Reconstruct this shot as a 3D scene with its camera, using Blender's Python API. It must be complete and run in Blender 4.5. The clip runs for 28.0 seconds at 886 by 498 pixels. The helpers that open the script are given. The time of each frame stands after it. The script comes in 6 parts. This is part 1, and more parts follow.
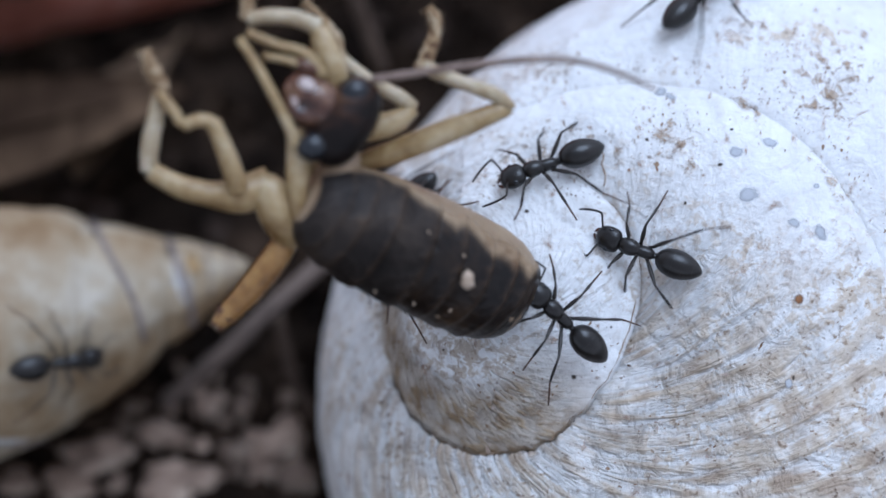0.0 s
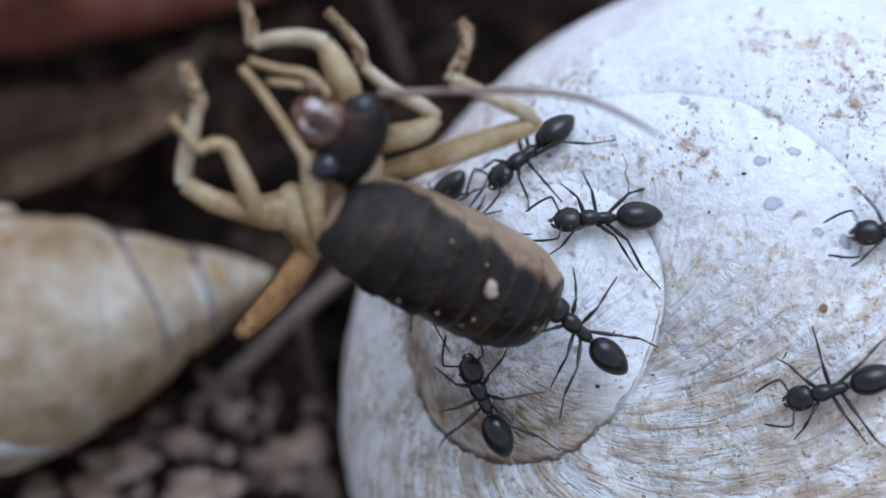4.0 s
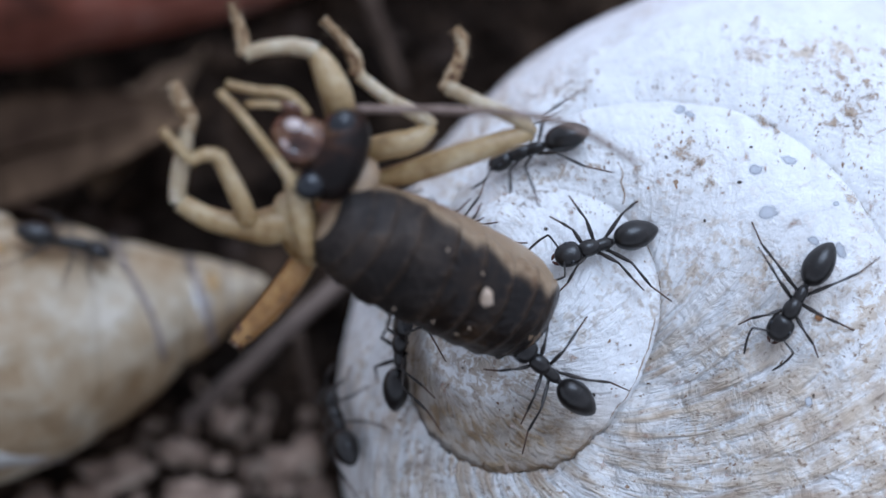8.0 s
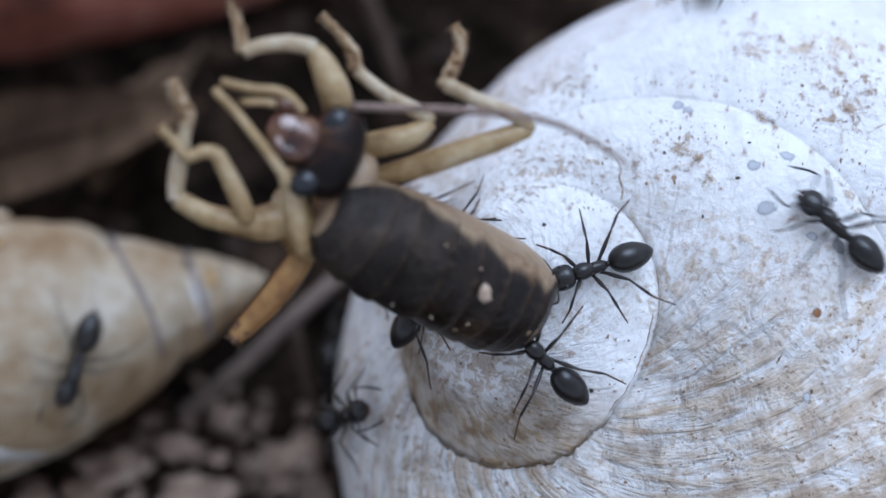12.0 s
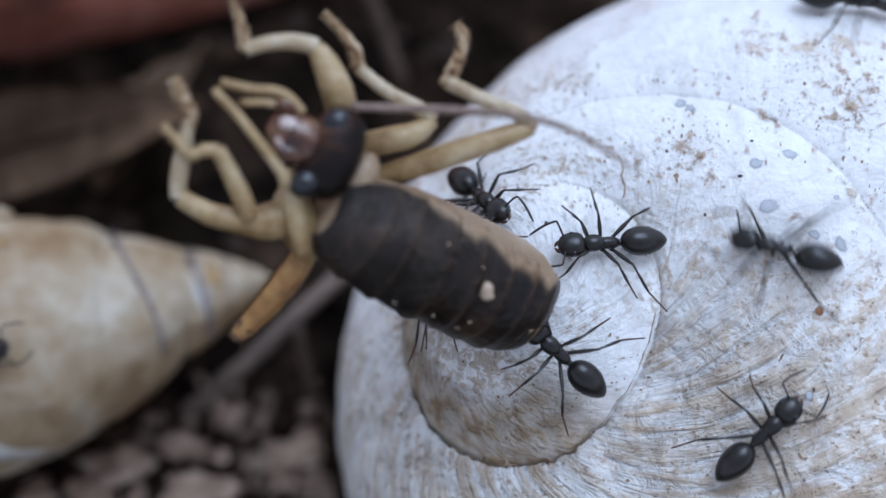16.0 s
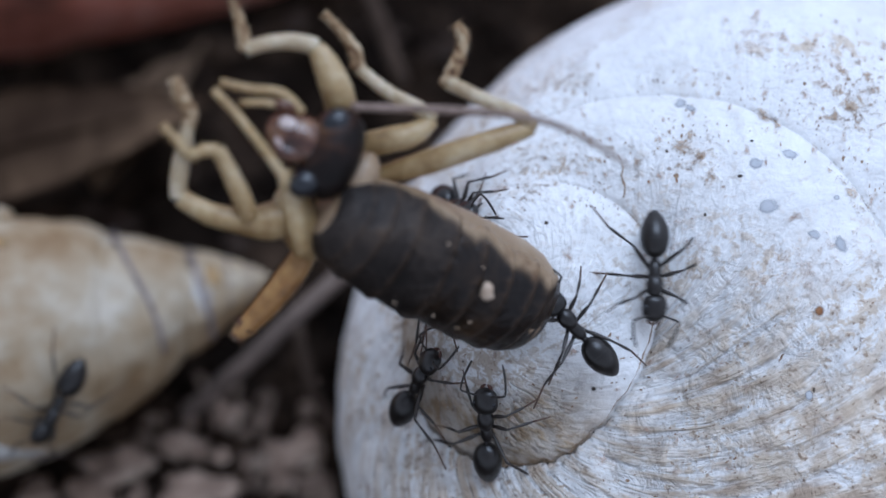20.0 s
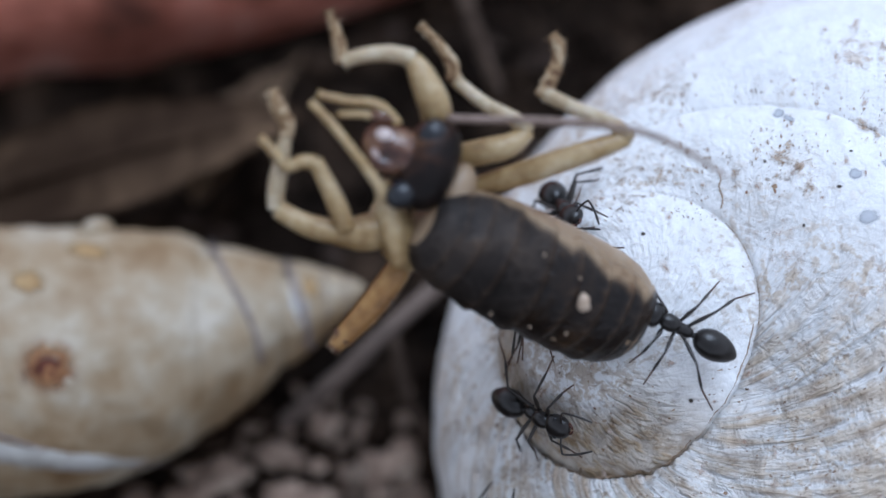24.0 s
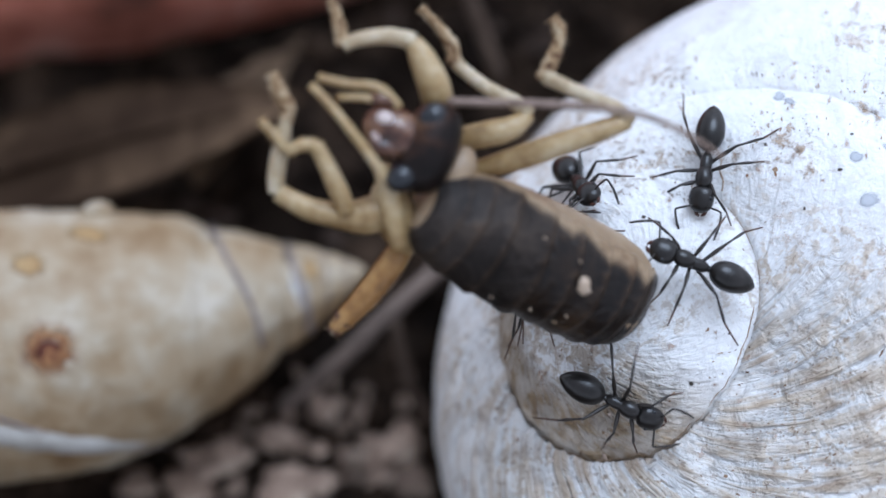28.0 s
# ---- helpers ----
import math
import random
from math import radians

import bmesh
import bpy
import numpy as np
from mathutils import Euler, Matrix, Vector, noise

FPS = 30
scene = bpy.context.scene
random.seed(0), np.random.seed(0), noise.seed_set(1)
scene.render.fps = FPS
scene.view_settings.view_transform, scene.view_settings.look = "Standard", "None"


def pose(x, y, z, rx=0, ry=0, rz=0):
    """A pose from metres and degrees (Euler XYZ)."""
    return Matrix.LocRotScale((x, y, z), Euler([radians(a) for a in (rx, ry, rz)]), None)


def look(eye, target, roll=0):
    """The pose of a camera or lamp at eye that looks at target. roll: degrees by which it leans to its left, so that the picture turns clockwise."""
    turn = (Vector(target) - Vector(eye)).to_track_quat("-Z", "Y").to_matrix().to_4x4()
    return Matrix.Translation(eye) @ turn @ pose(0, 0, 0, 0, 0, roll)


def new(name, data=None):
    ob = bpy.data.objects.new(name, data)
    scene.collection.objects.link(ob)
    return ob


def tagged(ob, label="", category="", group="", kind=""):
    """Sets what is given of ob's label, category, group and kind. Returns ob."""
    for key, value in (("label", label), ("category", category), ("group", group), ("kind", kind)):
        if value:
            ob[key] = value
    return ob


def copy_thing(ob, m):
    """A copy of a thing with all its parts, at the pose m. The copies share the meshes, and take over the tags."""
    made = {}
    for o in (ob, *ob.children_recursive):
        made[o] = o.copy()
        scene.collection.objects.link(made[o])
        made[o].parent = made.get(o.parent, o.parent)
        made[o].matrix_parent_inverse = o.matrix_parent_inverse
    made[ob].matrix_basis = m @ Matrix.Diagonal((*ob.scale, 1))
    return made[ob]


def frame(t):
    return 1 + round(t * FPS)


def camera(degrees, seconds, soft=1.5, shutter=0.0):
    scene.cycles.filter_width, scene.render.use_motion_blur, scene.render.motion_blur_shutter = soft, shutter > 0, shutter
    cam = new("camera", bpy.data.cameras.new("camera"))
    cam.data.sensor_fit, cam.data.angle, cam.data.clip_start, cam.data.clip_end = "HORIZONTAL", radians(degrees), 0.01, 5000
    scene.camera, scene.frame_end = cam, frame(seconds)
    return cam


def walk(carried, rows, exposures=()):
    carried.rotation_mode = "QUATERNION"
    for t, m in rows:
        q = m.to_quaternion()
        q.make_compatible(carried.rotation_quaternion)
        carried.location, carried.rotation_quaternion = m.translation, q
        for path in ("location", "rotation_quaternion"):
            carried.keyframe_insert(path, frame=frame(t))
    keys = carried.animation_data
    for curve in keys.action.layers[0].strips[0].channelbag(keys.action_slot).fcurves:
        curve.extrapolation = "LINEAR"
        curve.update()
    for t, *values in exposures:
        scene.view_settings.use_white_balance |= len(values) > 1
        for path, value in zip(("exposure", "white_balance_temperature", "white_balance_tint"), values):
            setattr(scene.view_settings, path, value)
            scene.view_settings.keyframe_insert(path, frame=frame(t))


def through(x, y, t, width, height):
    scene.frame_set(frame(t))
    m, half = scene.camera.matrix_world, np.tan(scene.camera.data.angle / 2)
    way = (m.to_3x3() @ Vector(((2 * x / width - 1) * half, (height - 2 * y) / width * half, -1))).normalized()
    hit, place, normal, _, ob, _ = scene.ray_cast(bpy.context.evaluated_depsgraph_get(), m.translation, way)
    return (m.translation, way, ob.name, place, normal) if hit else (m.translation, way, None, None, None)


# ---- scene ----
from mathutils.bvhtree import BVHTree

# One stage for the whole plan: millimetres, x to the right, y up the slope, z out of it towards the lens.
# The stage leans 25 degrees, so the lens looks down at the ground.
MM = 0.001
LENS_Z = 67.9
STAGE = pose(0, 0, 0, 25, 0, 0)


def on_stage(x, y, z, rx=0, ry=0, rz=0):
    """A pose on the stage, in millimetres and degrees."""
    return STAGE @ pose(x * MM, y * MM, z * MM, rx, ry, rz)


# ---- camera ----
cam = camera(26.0, 28.0, soft=1.5, shutter=0.5)
cam.data.dof.use_dof = True
cam.data.dof.focus_distance = 68.3 * MM
cam.data.dof.aperture_fstop = 25.0
TURNS = [(0, -0.347, -0.584), (0.1, -0.381, -0.501), (0.3, -0.449, -0.366), (0.4, -0.094, -0.332), (0.5, 0.442, -0.12),
         (0.6, 0.58, 0.612), (0.7, 1.439, 1.134), (0.8, 1.809, 1.168), (0.9, 1.775, 1.168), (1, 1.551, 1.222),
         (1.5, 1.409, 1.274), (2, 1.356, 1.351), (2.5, 1.383, 0.719), (3, 1.009, 0.216), (3.5, 0.054, 0.138),
         (5.5, -0.164, -0.092), (6, 0.482, -0.209), (6.5, 1.088, -0.325), (7, 1.114, -0.17), (7.5, 0.495, 0.024),
         (8, 0.185, -0.014), (8.5, 0.108, 0.011), (9, 0.056, 0.011), (10, 0.043, 0.011), (11.5, 0.043, 0.011),
         (12, 0.056, -0.067), (12.5, 0.043, -0.041), (14.5, 0.027, 0.025), (15.5, 0, 0.025), (16, 0, 0), (21.5, 0, 0),
         (23.5, -0.206, 0.025), (23.6, -0.128, 0.511), (23.7, 0.159, 1.488), (23.8, 0.293, 1.992), (23.9, 0.344, 2.614),
         (24, 0.331, 2.873), (24.5, -0.121, 3.04), (25, -0.301, 3.002), (25.5, -0.404, 2.95), (26, -0.469, 3.002),
         (26.5, -0.198, 2.757), (27, -0.469, 2.796), (27.5, -0.276, 2.988), (28, -0.173, 2.886)]
walk(cam, [(t, on_stage(0, 0, LENS_Z, rx, ry, 0)) for t, rx, ry in TURNS],
     [(0, 0.23, 5390, 14), (0.6, 0.26, 5390, 14), (1, 0.33, 5450, 14), (2.2, 0.36, 5490, 14), (3, 0.25, 5390, 14), (12, 0.25, 5390, 14), (15.5, 0.19, 5390, 14), (16.5, 0.26, 5390, 14), (18, 0.15, 5380, 14), (21.5, 0.16, 5380, 14), (23.6, 0.21, 5440, 13.5), (24, 0.27, 5470, 13), (24.7, 0.50, 5560, 13), (28, 0.51, 5560, 13)])

# ---- world and light ----
SUN_TURN, SUN_HEIGHT = 55.0, 67.0  # degrees from the stage's right towards its far side, and above the ground
world = bpy.data.worlds.new("overcast_sky")
scene.world = world
world.use_nodes = True
wn, wl = world.node_tree.nodes, world.node_tree.links
sky = wn.new("ShaderNodeTexSky")
sky.sky_type, sky.sun_disc = "NISHITA", False
sky.sun_elevation, sky.sun_rotation = radians(SUN_HEIGHT), radians(90 - SUN_TURN)
cloud = wn.new("ShaderNodeHueSaturation")  # thin cloud greys the blue
cloud.inputs["Saturation"].default_value = 0.06
wl.new(sky.outputs[0], cloud.inputs["Color"])
wl.new(cloud.outputs[0], wn["Background"].inputs[0])
wn["Background"].inputs[1].default_value = 0.138
sun = new("sun", bpy.data.lights.new("sun", "SUN"))
sun.data.energy, sun.data.angle, sun.data.color = 1.36, radians(36), (0.80, 0.91, 1.0)
sun.matrix_world = look((math.cos(radians(SUN_TURN)), math.sin(radians(SUN_TURN)), math.tan(radians(SUN_HEIGHT))), (0, 0, 0))
scene.view_settings.exposure = 0.0


# ---- materials ----
def ramp(nt, stops):
    r = nt.nodes.new("ShaderNodeValToRGB")
    els = r.color_ramp.elements
    while len(els) < len(stops):
        els.new(0.5)
    for e, (p, c) in zip(els, stops):
        e.position, e.color = p, (*c, 1)
    return r


def material(name, stops, scale, rough=0.6, bump=0.0, fine=6.0, detail=6.0, gloss=0.5, stretch=(1, 1, 1), uv=False, coat=0.0,
             random_tone=0.0, through=0.0, faded=False, pale=None, flecked=0.0):
    """Colour by a broad noise through stops, a finer one mixed in, and relief. scale: cells a metre; bump: relief in metres."""
    m = bpy.data.materials.new(name)
    m.use_nodes = True
    nt = m.node_tree
    n, l = nt.nodes, nt.links
    bsdf = n["Principled BSDF"]
    co = n.new("ShaderNodeTexCoord")
    mp = n.new("ShaderNodeMapping")
    mp.inputs["Scale"].default_value = stretch
    l.new(co.outputs["UV" if uv else "Object"], mp.inputs[0])
    a = n.new("ShaderNodeTexNoise")
    a.inputs["Scale"].default_value, a.inputs["Detail"].default_value = scale, detail
    b = n.new("ShaderNodeTexNoise")
    b.inputs["Scale"].default_value, b.inputs["Detail"].default_value = scale * fine, 4.0
    mix = n.new("ShaderNodeMath")
    mix.operation = "MULTIPLY_ADD"
    mix.inputs[1].default_value = 0.35
    sub = n.new("ShaderNodeMath")
    sub.operation = "SUBTRACT"
    sub.inputs[1].default_value = 0.175
    for t in (a, b):
        l.new(mp.outputs[0], t.inputs[0])
    l.new(b.outputs[0], mix.inputs[0])
    l.new(a.outputs[0], sub.inputs[0])
    l.new(sub.outputs[0], mix.inputs[2])
    r = ramp(nt, stops)
    l.new(mix.outputs[0], r.inputs[0])
    colour = r.outputs[0]
    if random_tone:
        info = n.new("ShaderNodeObjectInfo")
        rng = n.new("ShaderNodeMapRange")
        rng.inputs["To Min"].default_value, rng.inputs["To Max"].default_value = 1 - random_tone, 1 + random_tone
        l.new(info.outputs["Random"], rng.inputs[0])
        hsv = n.new("ShaderNodeHueSaturation")
        l.new(rng.outputs[0], hsv.inputs["Value"])
        l.new(colour, hsv.inputs["Color"])
        colour = hsv.outputs[0]
    if pale:
        # the dark pigment runs out unevenly towards the plate's side edge
        uvw = n.new("ShaderNodeSeparateXYZ")
        l.new(co.outputs["UV"], uvw.inputs[0])
        run = n.new("ShaderNodeMath")
        run.operation = "MULTIPLY_ADD"
        run.inputs[1].default_value = 1.1
        l.new(a.outputs[0], run.inputs[0])
        l.new(uvw.outputs[0], run.inputs[2])
        rng = n.new("ShaderNodeMapRange")
        rng.interpolation_type = "SMOOTHSTEP"
        rng.inputs["From Min"].default_value, rng.inputs["From Max"].default_value = 0.86, 1.36
        l.new(run.outputs[0], rng.inputs[0])
        light = ramp(nt, pale)
        l.new(mix.outputs[0], light.inputs[0])
        # a thinner, lighter hind margin on each plate
        hind = n.new("ShaderNodeMath")
        hind.operation = "MULTIPLY_ADD"
        hind.inputs[1].default_value = 0.7
        l.new(b.outputs[0], hind.inputs[0])
        l.new(uvw.outputs[1], hind.inputs[2])
        rim = n.new("ShaderNodeMapRange")
        rim.interpolation_type = "SMOOTHSTEP"
        rim.inputs["From Min"].default_value, rim.inputs["From Max"].default_value, rim.inputs["To Max"].default_value = 1.10, 1.42, 0.45
        l.new(hind.outputs[0], rim.inputs[0])
        margin = n.new("ShaderNodeMix")
        margin.data_type = "RGBA"
        margin.inputs[7].default_value = (0.075, 0.045, 0.026, 1)
        l.new(rim.outputs[0], margin.inputs[0])
        l.new(colour, margin.inputs[6])
        colour = margin.outputs[2]
        blend = n.new("ShaderNodeMix")
        blend.data_type = "RGBA"
        l.new(rng.outputs[0], blend.inputs[0])
        l.new(light.outputs[0], blend.inputs[6])
        l.new(colour, blend.inputs[7])
        colour = blend.outputs[2]
    l.new(colour, bsdf.inputs["Base Color"])
    bsdf.inputs["Roughness"].default_value = rough
    bsdf.inputs["Specular IOR Level"].default_value = gloss
    bsdf.inputs["Coat Weight"].default_value = coat
    bsdf.inputs["Coat Roughness"].default_value = 0.15
    if through:
        bsdf.inputs["Subsurface Weight"].default_value = through
        bsdf.inputs["Subsurface Radius"].default_value = (0.0006, 0.0004, 0.0002)
        bsdf.inputs["Subsurface Scale"].default_value = 1.0
    if faded:
        # thins out to nothing at the stain's uneven edge
        uvw = n.new("ShaderNodeSeparateXYZ")
        l.new(co.outputs["UV"], uvw.inputs[0])
        thin = n.new("ShaderNodeMath")
        thin.operation = "MULTIPLY_ADD"
        thin.inputs[1].default_value = 0.5
        l.new(b.outputs[0], thin.inputs[0])
        l.new(uvw.outputs[0], thin.inputs[2])
        rng = n.new("ShaderNodeMapRange")
        rng.interpolation_type = "SMOOTHSTEP"
        rng.inputs["From Min"].default_value, rng.inputs["From Max"].default_value = 1.12, 0.50
        l.new(thin.outputs[0], rng.inputs[0])
        l.new(rng.outputs[0], bsdf.inputs["Alpha"])
    if flecked:
        # breaks up into crumbs and films that thin out towards the rim of the patch
        uvw = n.new("ShaderNodeSeparateXYZ")
        l.new(co.outputs["UV"], uvw.inputs[0])
        c = n.new("ShaderNodeTexNoise")
        c.inputs["Scale"].default_value, c.inputs["Detail"].default_value, c.inputs["Roughness"].default_value = 2600, 8.0, 0.7
        c.inputs["Distortion"].default_value = 0.25
        l.new(mp.outputs[0], c.inputs[0])
        thin = n.new("ShaderNodeMath")
        thin.operation = "MULTIPLY_ADD"
        thin.inputs[1].default_value = -0.13
        l.new(uvw.outputs[0], thin.inputs[0])
        l.new(c.outputs[0], thin.inputs[2])
        rng = n.new("ShaderNodeMapRange")
        rng.interpolation_type = "SMOOTHSTEP"
        rng.inputs["From Min"].default_value, rng.inputs["From Max"].default_value, rng.inputs["To Max"].default_value = 0.44, 0.60, flecked
        l.new(thin.outputs[0], rng.inputs[0])
        l.new(rng.outputs[0], bsdf.inputs["Alpha"])
    if bump:
        bp = n.new("ShaderNodeBump")
        bp.inputs["Distance"].default_value = bump
        bp.inputs["Strength"].default_value = 1.0
        l.new(mix.outputs[0], bp.inputs["Height"])
        l.new(bp.outputs[0], bsdf.inputs["Normal"])
    return m


ANT_BLACK = material("ant_black", [(0.3, (0.004, 0.0036, 0.0034)), (0.7, (0.014, 0.011, 0.010))], 2500, rough=0.3, bump=0.00001, fine=8, gloss=0.5)
ANT_LEG = material("ant_leg", [(0.3, (0.012, 0.010, 0.009)), (0.7, (0.035, 0.027, 0.022))], 3000, rough=0.42)
ANT_TIP = material("ant_tip", [(0.3, (0.06, 0.03, 0.018)), (0.7, (0.11, 0.06, 0.035))], 3000, rough=0.5)
ANT_RED = material("ant_jaw", [(0.3, (0.05, 0.0125, 0.006)), (0.7, (0.08, 0.025, 0.01))], 3000, rough=0.4)
SKIN = [(0.3, (0.15, 0.085, 0.042)), (0.5, (0.28, 0.195, 0.118)), (0.8, (0.38, 0.285, 0.19))]
TERGITE = material("tergite", [(0.25, (0.003, 0.0022, 0.002)), (0.44, (0.008, 0.005, 0.004)), (0.56, (0.018, 0.011, 0.007)), (0.66, (0.036, 0.021, 0.012)), (0.80, (0.085, 0.055, 0.032))], 480, rough=0.3, bump=0.0002, fine=7, gloss=0.28, pale=SKIN)
DUSTY_PLATE = material("dusty_plate", [(0.25, (0.0062, 0.00448, 0.00364)), (0.42, (0.01488, 0.0112, 0.00936)), (0.56, (0.0279, 0.02128, 0.01768)), (0.68, (0.0465, 0.03472, 0.02704)), (0.80, (0.0806, 0.056, 0.039))], 560, rough=0.5, bump=0.0003, fine=7, gloss=0.2, pale=SKIN)
PALE_TIBIA = material("pale_cuticle", [(0.25, (0.2236, 0.1494, 0.072)), (0.40, (0.3612, 0.2739, 0.16)), (0.56, (0.4816, 0.3984, 0.272)), (0.76, (0.602, 0.5312, 0.416))], 900, rough=0.42, bump=0.0001, fine=6, through=0.2)
HEAD_BLACK = material("head_black", [(0.3, (0.004, 0.003, 0.0025)), (0.5, (0.010, 0.006, 0.005)), (0.62, (0.035, 0.015, 0.008)), (0.78, (0.09, 0.045, 0.022))], 520, rough=0.45, bump=0.0001, gloss=0.2)
EYE = material("eye", [(0.3, (0.004, 0.005, 0.008)), (0.7, (0.010, 0.012, 0.017))], 4000, rough=0.28, coat=0.25)
TAN = material("tan_cuticle", [(0.25, (0.1428, 0.076, 0.0234)), (0.40, (0.2688, 0.172, 0.0702)), (0.54, (0.378, 0.268, 0.1287)), (0.74, (0.504, 0.4, 0.2496))], 620, rough=0.4, bump=0.00008, fine=6, through=0.15)
TAN_DARK = material("brown_cuticle", [(0.3, (0.0714, 0.029, 0.0084)), (0.46, (0.238, 0.116, 0.0315)), (0.6, (0.357, 0.197, 0.063)), (0.78, (0.5, 0.313, 0.126))], 520, rough=0.36, bump=0.00006, through=0.1)
DUSTY = material("dusty_foot", [(0.32, (0.0855, 0.036, 0.01548)), (0.46, (0.285, 0.18, 0.086)), (0.6, (0.475, 0.36, 0.2236)), (0.8, (0.627, 0.522, 0.3784))], 2600, rough=0.85, bump=0.00014)
MEMBRANE = material("membrane", SKIN, 420, rough=0.45, bump=0.00005, through=0.15)
MOUTH = material("mouth", [(0.3, (0.02, 0.007, 0.004)), (0.48, (0.075, 0.028, 0.016)), (0.64, (0.18, 0.092, 0.05)), (0.8, (0.40, 0.30, 0.21))], 1000, rough=0.25, bump=0.00006, through=0.1, coat=0.3)
ANTENNA = material("antenna_brown", [(0.3, (0.15, 0.10, 0.075)), (0.7, (0.30, 0.22, 0.18))], 2000, rough=0.6)
CLAW = material("dark_claw", [(0.3, (0.03, 0.010, 0.005)), (0.55, (0.10, 0.04, 0.018)), (0.75, (0.24, 0.13, 0.06))], 1500, rough=0.6, bump=0.0001)
CRUMB = material("crumb", [(0.3, (0.35, 0.25, 0.17)), (0.7, (0.6, 0.48, 0.37))], 2500, rough=0.9, bump=0.00004)
SOIL = material("soil", [(0.3, (0.006, 0.00382, 0.00266)), (0.5, (0.016, 0.0102, 0.00684)), (0.62, (0.036, 0.0229, 0.0151)), (0.8, (0.085, 0.0553, 0.036))], 330, rough=1.0, bump=0.0006, gloss=0.1)
SEAM_GREY = material("seam_grey", [(0.3, (0.14, 0.115, 0.11)), (0.7, (0.27, 0.22, 0.20))], 900, rough=0.9, bump=0.00004)
PEBBLE = material("pebble", [(0.3, (0.134, 0.0881, 0.0653)), (0.5, (0.33, 0.239, 0.181)), (0.72, (0.611, 0.49, 0.381))], 520, rough=0.9, bump=0.0005, random_tone=0.5, gloss=0.2)
# pebble colours cut to a sixth: background darkness put into the colour
DARK_FAR_PEBBLE = material("dark_far_pebble", [(0.3, (0.022, 0.014, 0.010)), (0.5, (0.05, 0.034, 0.026)), (0.72, (0.10, 0.075, 0.06))], 520, rough=0.95, bump=0.0004, random_tone=0.4, gloss=0.1)
TWIG = material("twig_bark", [(0.3, (0.0723, 0.0515, 0.0407)), (0.7, (0.17, 0.125, 0.0999))], 500, rough=0.8, bump=0.00012, stretch=(0.2, 1, 1))
DARK_TWIG = material("dark_bark", [(0.3, (0.04, 0.026, 0.018)), (0.7, (0.12, 0.085, 0.062))], 500, rough=0.9, bump=0.00012, stretch=(0.2, 1, 1), gloss=0.2)
DEAD_LEAF = material("dead_leaf", [(0.3, (0.0228, 0.0126, 0.00765)), (0.5, (0.0418, 0.0252, 0.0153)), (0.66, (0.0855, 0.054, 0.0323)), (0.8, (0.162, 0.104, 0.0629))], 200, rough=0.9, bump=0.0003, gloss=0.08)
PALE_LEAF = material("pale_dead_leaf", [(0.3, (0.048, 0.03, 0.0182)), (0.5, (0.112, 0.075, 0.0476)), (0.66, (0.192, 0.135, 0.0868)), (0.8, (0.304, 0.217, 0.14))], 300, rough=0.9, bump=0.0003, gloss=0.08)
TERRACOTTA = material("terracotta", [(0.28, (0.0747, 0.0317, 0.0228)), (0.40, (0.239, 0.0845, 0.0557)), (0.50, (0.389, 0.136, 0.0911)), (0.58, (0.448, 0.178, 0.127)), (0.70, (0.568, 0.33, 0.259))], 170, rough=0.9, bump=0.0005, fine=5, detail=9, gloss=0.2)
OLD_SHELL = material("worn_cream_shell", [(0.30, (0.14, 0.0704, 0.026)), (0.40, (0.236, 0.149, 0.0704)), (0.50, (0.314, 0.228, 0.134)), (0.60, (0.376, 0.303, 0.207)), (0.72, (0.489, 0.431, 0.345))], 190, rough=0.6, bump=0.00035, fine=5)
RUST = material("rust_stain", [(0.3, (0.17, 0.06, 0.02)), (0.55, (0.28, 0.13, 0.05)), (0.8, (0.38, 0.22, 0.10))], 900, rough=0.8, bump=0.00004, faded=True)
DARK_RUST = material("dark_rust", [(0.3, (0.06, 0.012, 0.006)), (0.7, (0.15, 0.035, 0.015))], 900, rough=0.8, bump=0.00004, faded=True)
GLINT_LIP = material("glint_lip", [(0.3, (0.26, 0.15, 0.12)), (0.7, (0.62, 0.52, 0.48))], 1500, rough=0.14, coat=0.7)
ORANGE = material("orange_stain", [(0.3, (0.285, 0.162, 0.057)), (0.7, (0.399, 0.266, 0.123))], 700, rough=0.75, bump=0.00005, faded=True)
BLEACHED_LIP = material("bleached_lip", [(0.3, (0.306, 0.281, 0.246)), (0.5, (0.408, 0.386, 0.353)), (0.7, (0.493, 0.479, 0.459))], 500, rough=0.5, bump=0.0001)
BLEACHED = material("bleached_shell", [(0.3, (0.42, 0.385, 0.34)), (0.7, (0.60, 0.585, 0.56))], 500, rough=0.5, bump=0.0001, faded=True)
GREY_SPOT = material("grey_patch", [(0.3, (0.36, 0.38, 0.42)), (0.7, (0.52, 0.54, 0.58))], 900, rough=0.4, faded=True)
BROWN_SPECK = material("brown_speck", [(0.3, (0.11, 0.06, 0.033)), (0.5, (0.25, 0.16, 0.095)), (0.7, (0.42, 0.31, 0.21))], 900, rough=0.9, bump=0.00003)
TAN_SMEAR = material("tan_smear", [(0.3, (0.38, 0.26, 0.19)), (0.5, (0.53, 0.41, 0.335)), (0.7, (0.64, 0.54, 0.47))], 900, rough=0.85, bump=0.00003, faded=True)
DIRT_CRUST = material("dirt_crust", [(0.34, (0.15, 0.085, 0.045)), (0.46, (0.33, 0.22, 0.13)), (0.56, (0.50, 0.38, 0.27)), (0.7, (0.66, 0.56, 0.45))], 1600, rough=0.9, bump=0.0001, flecked=0.66)
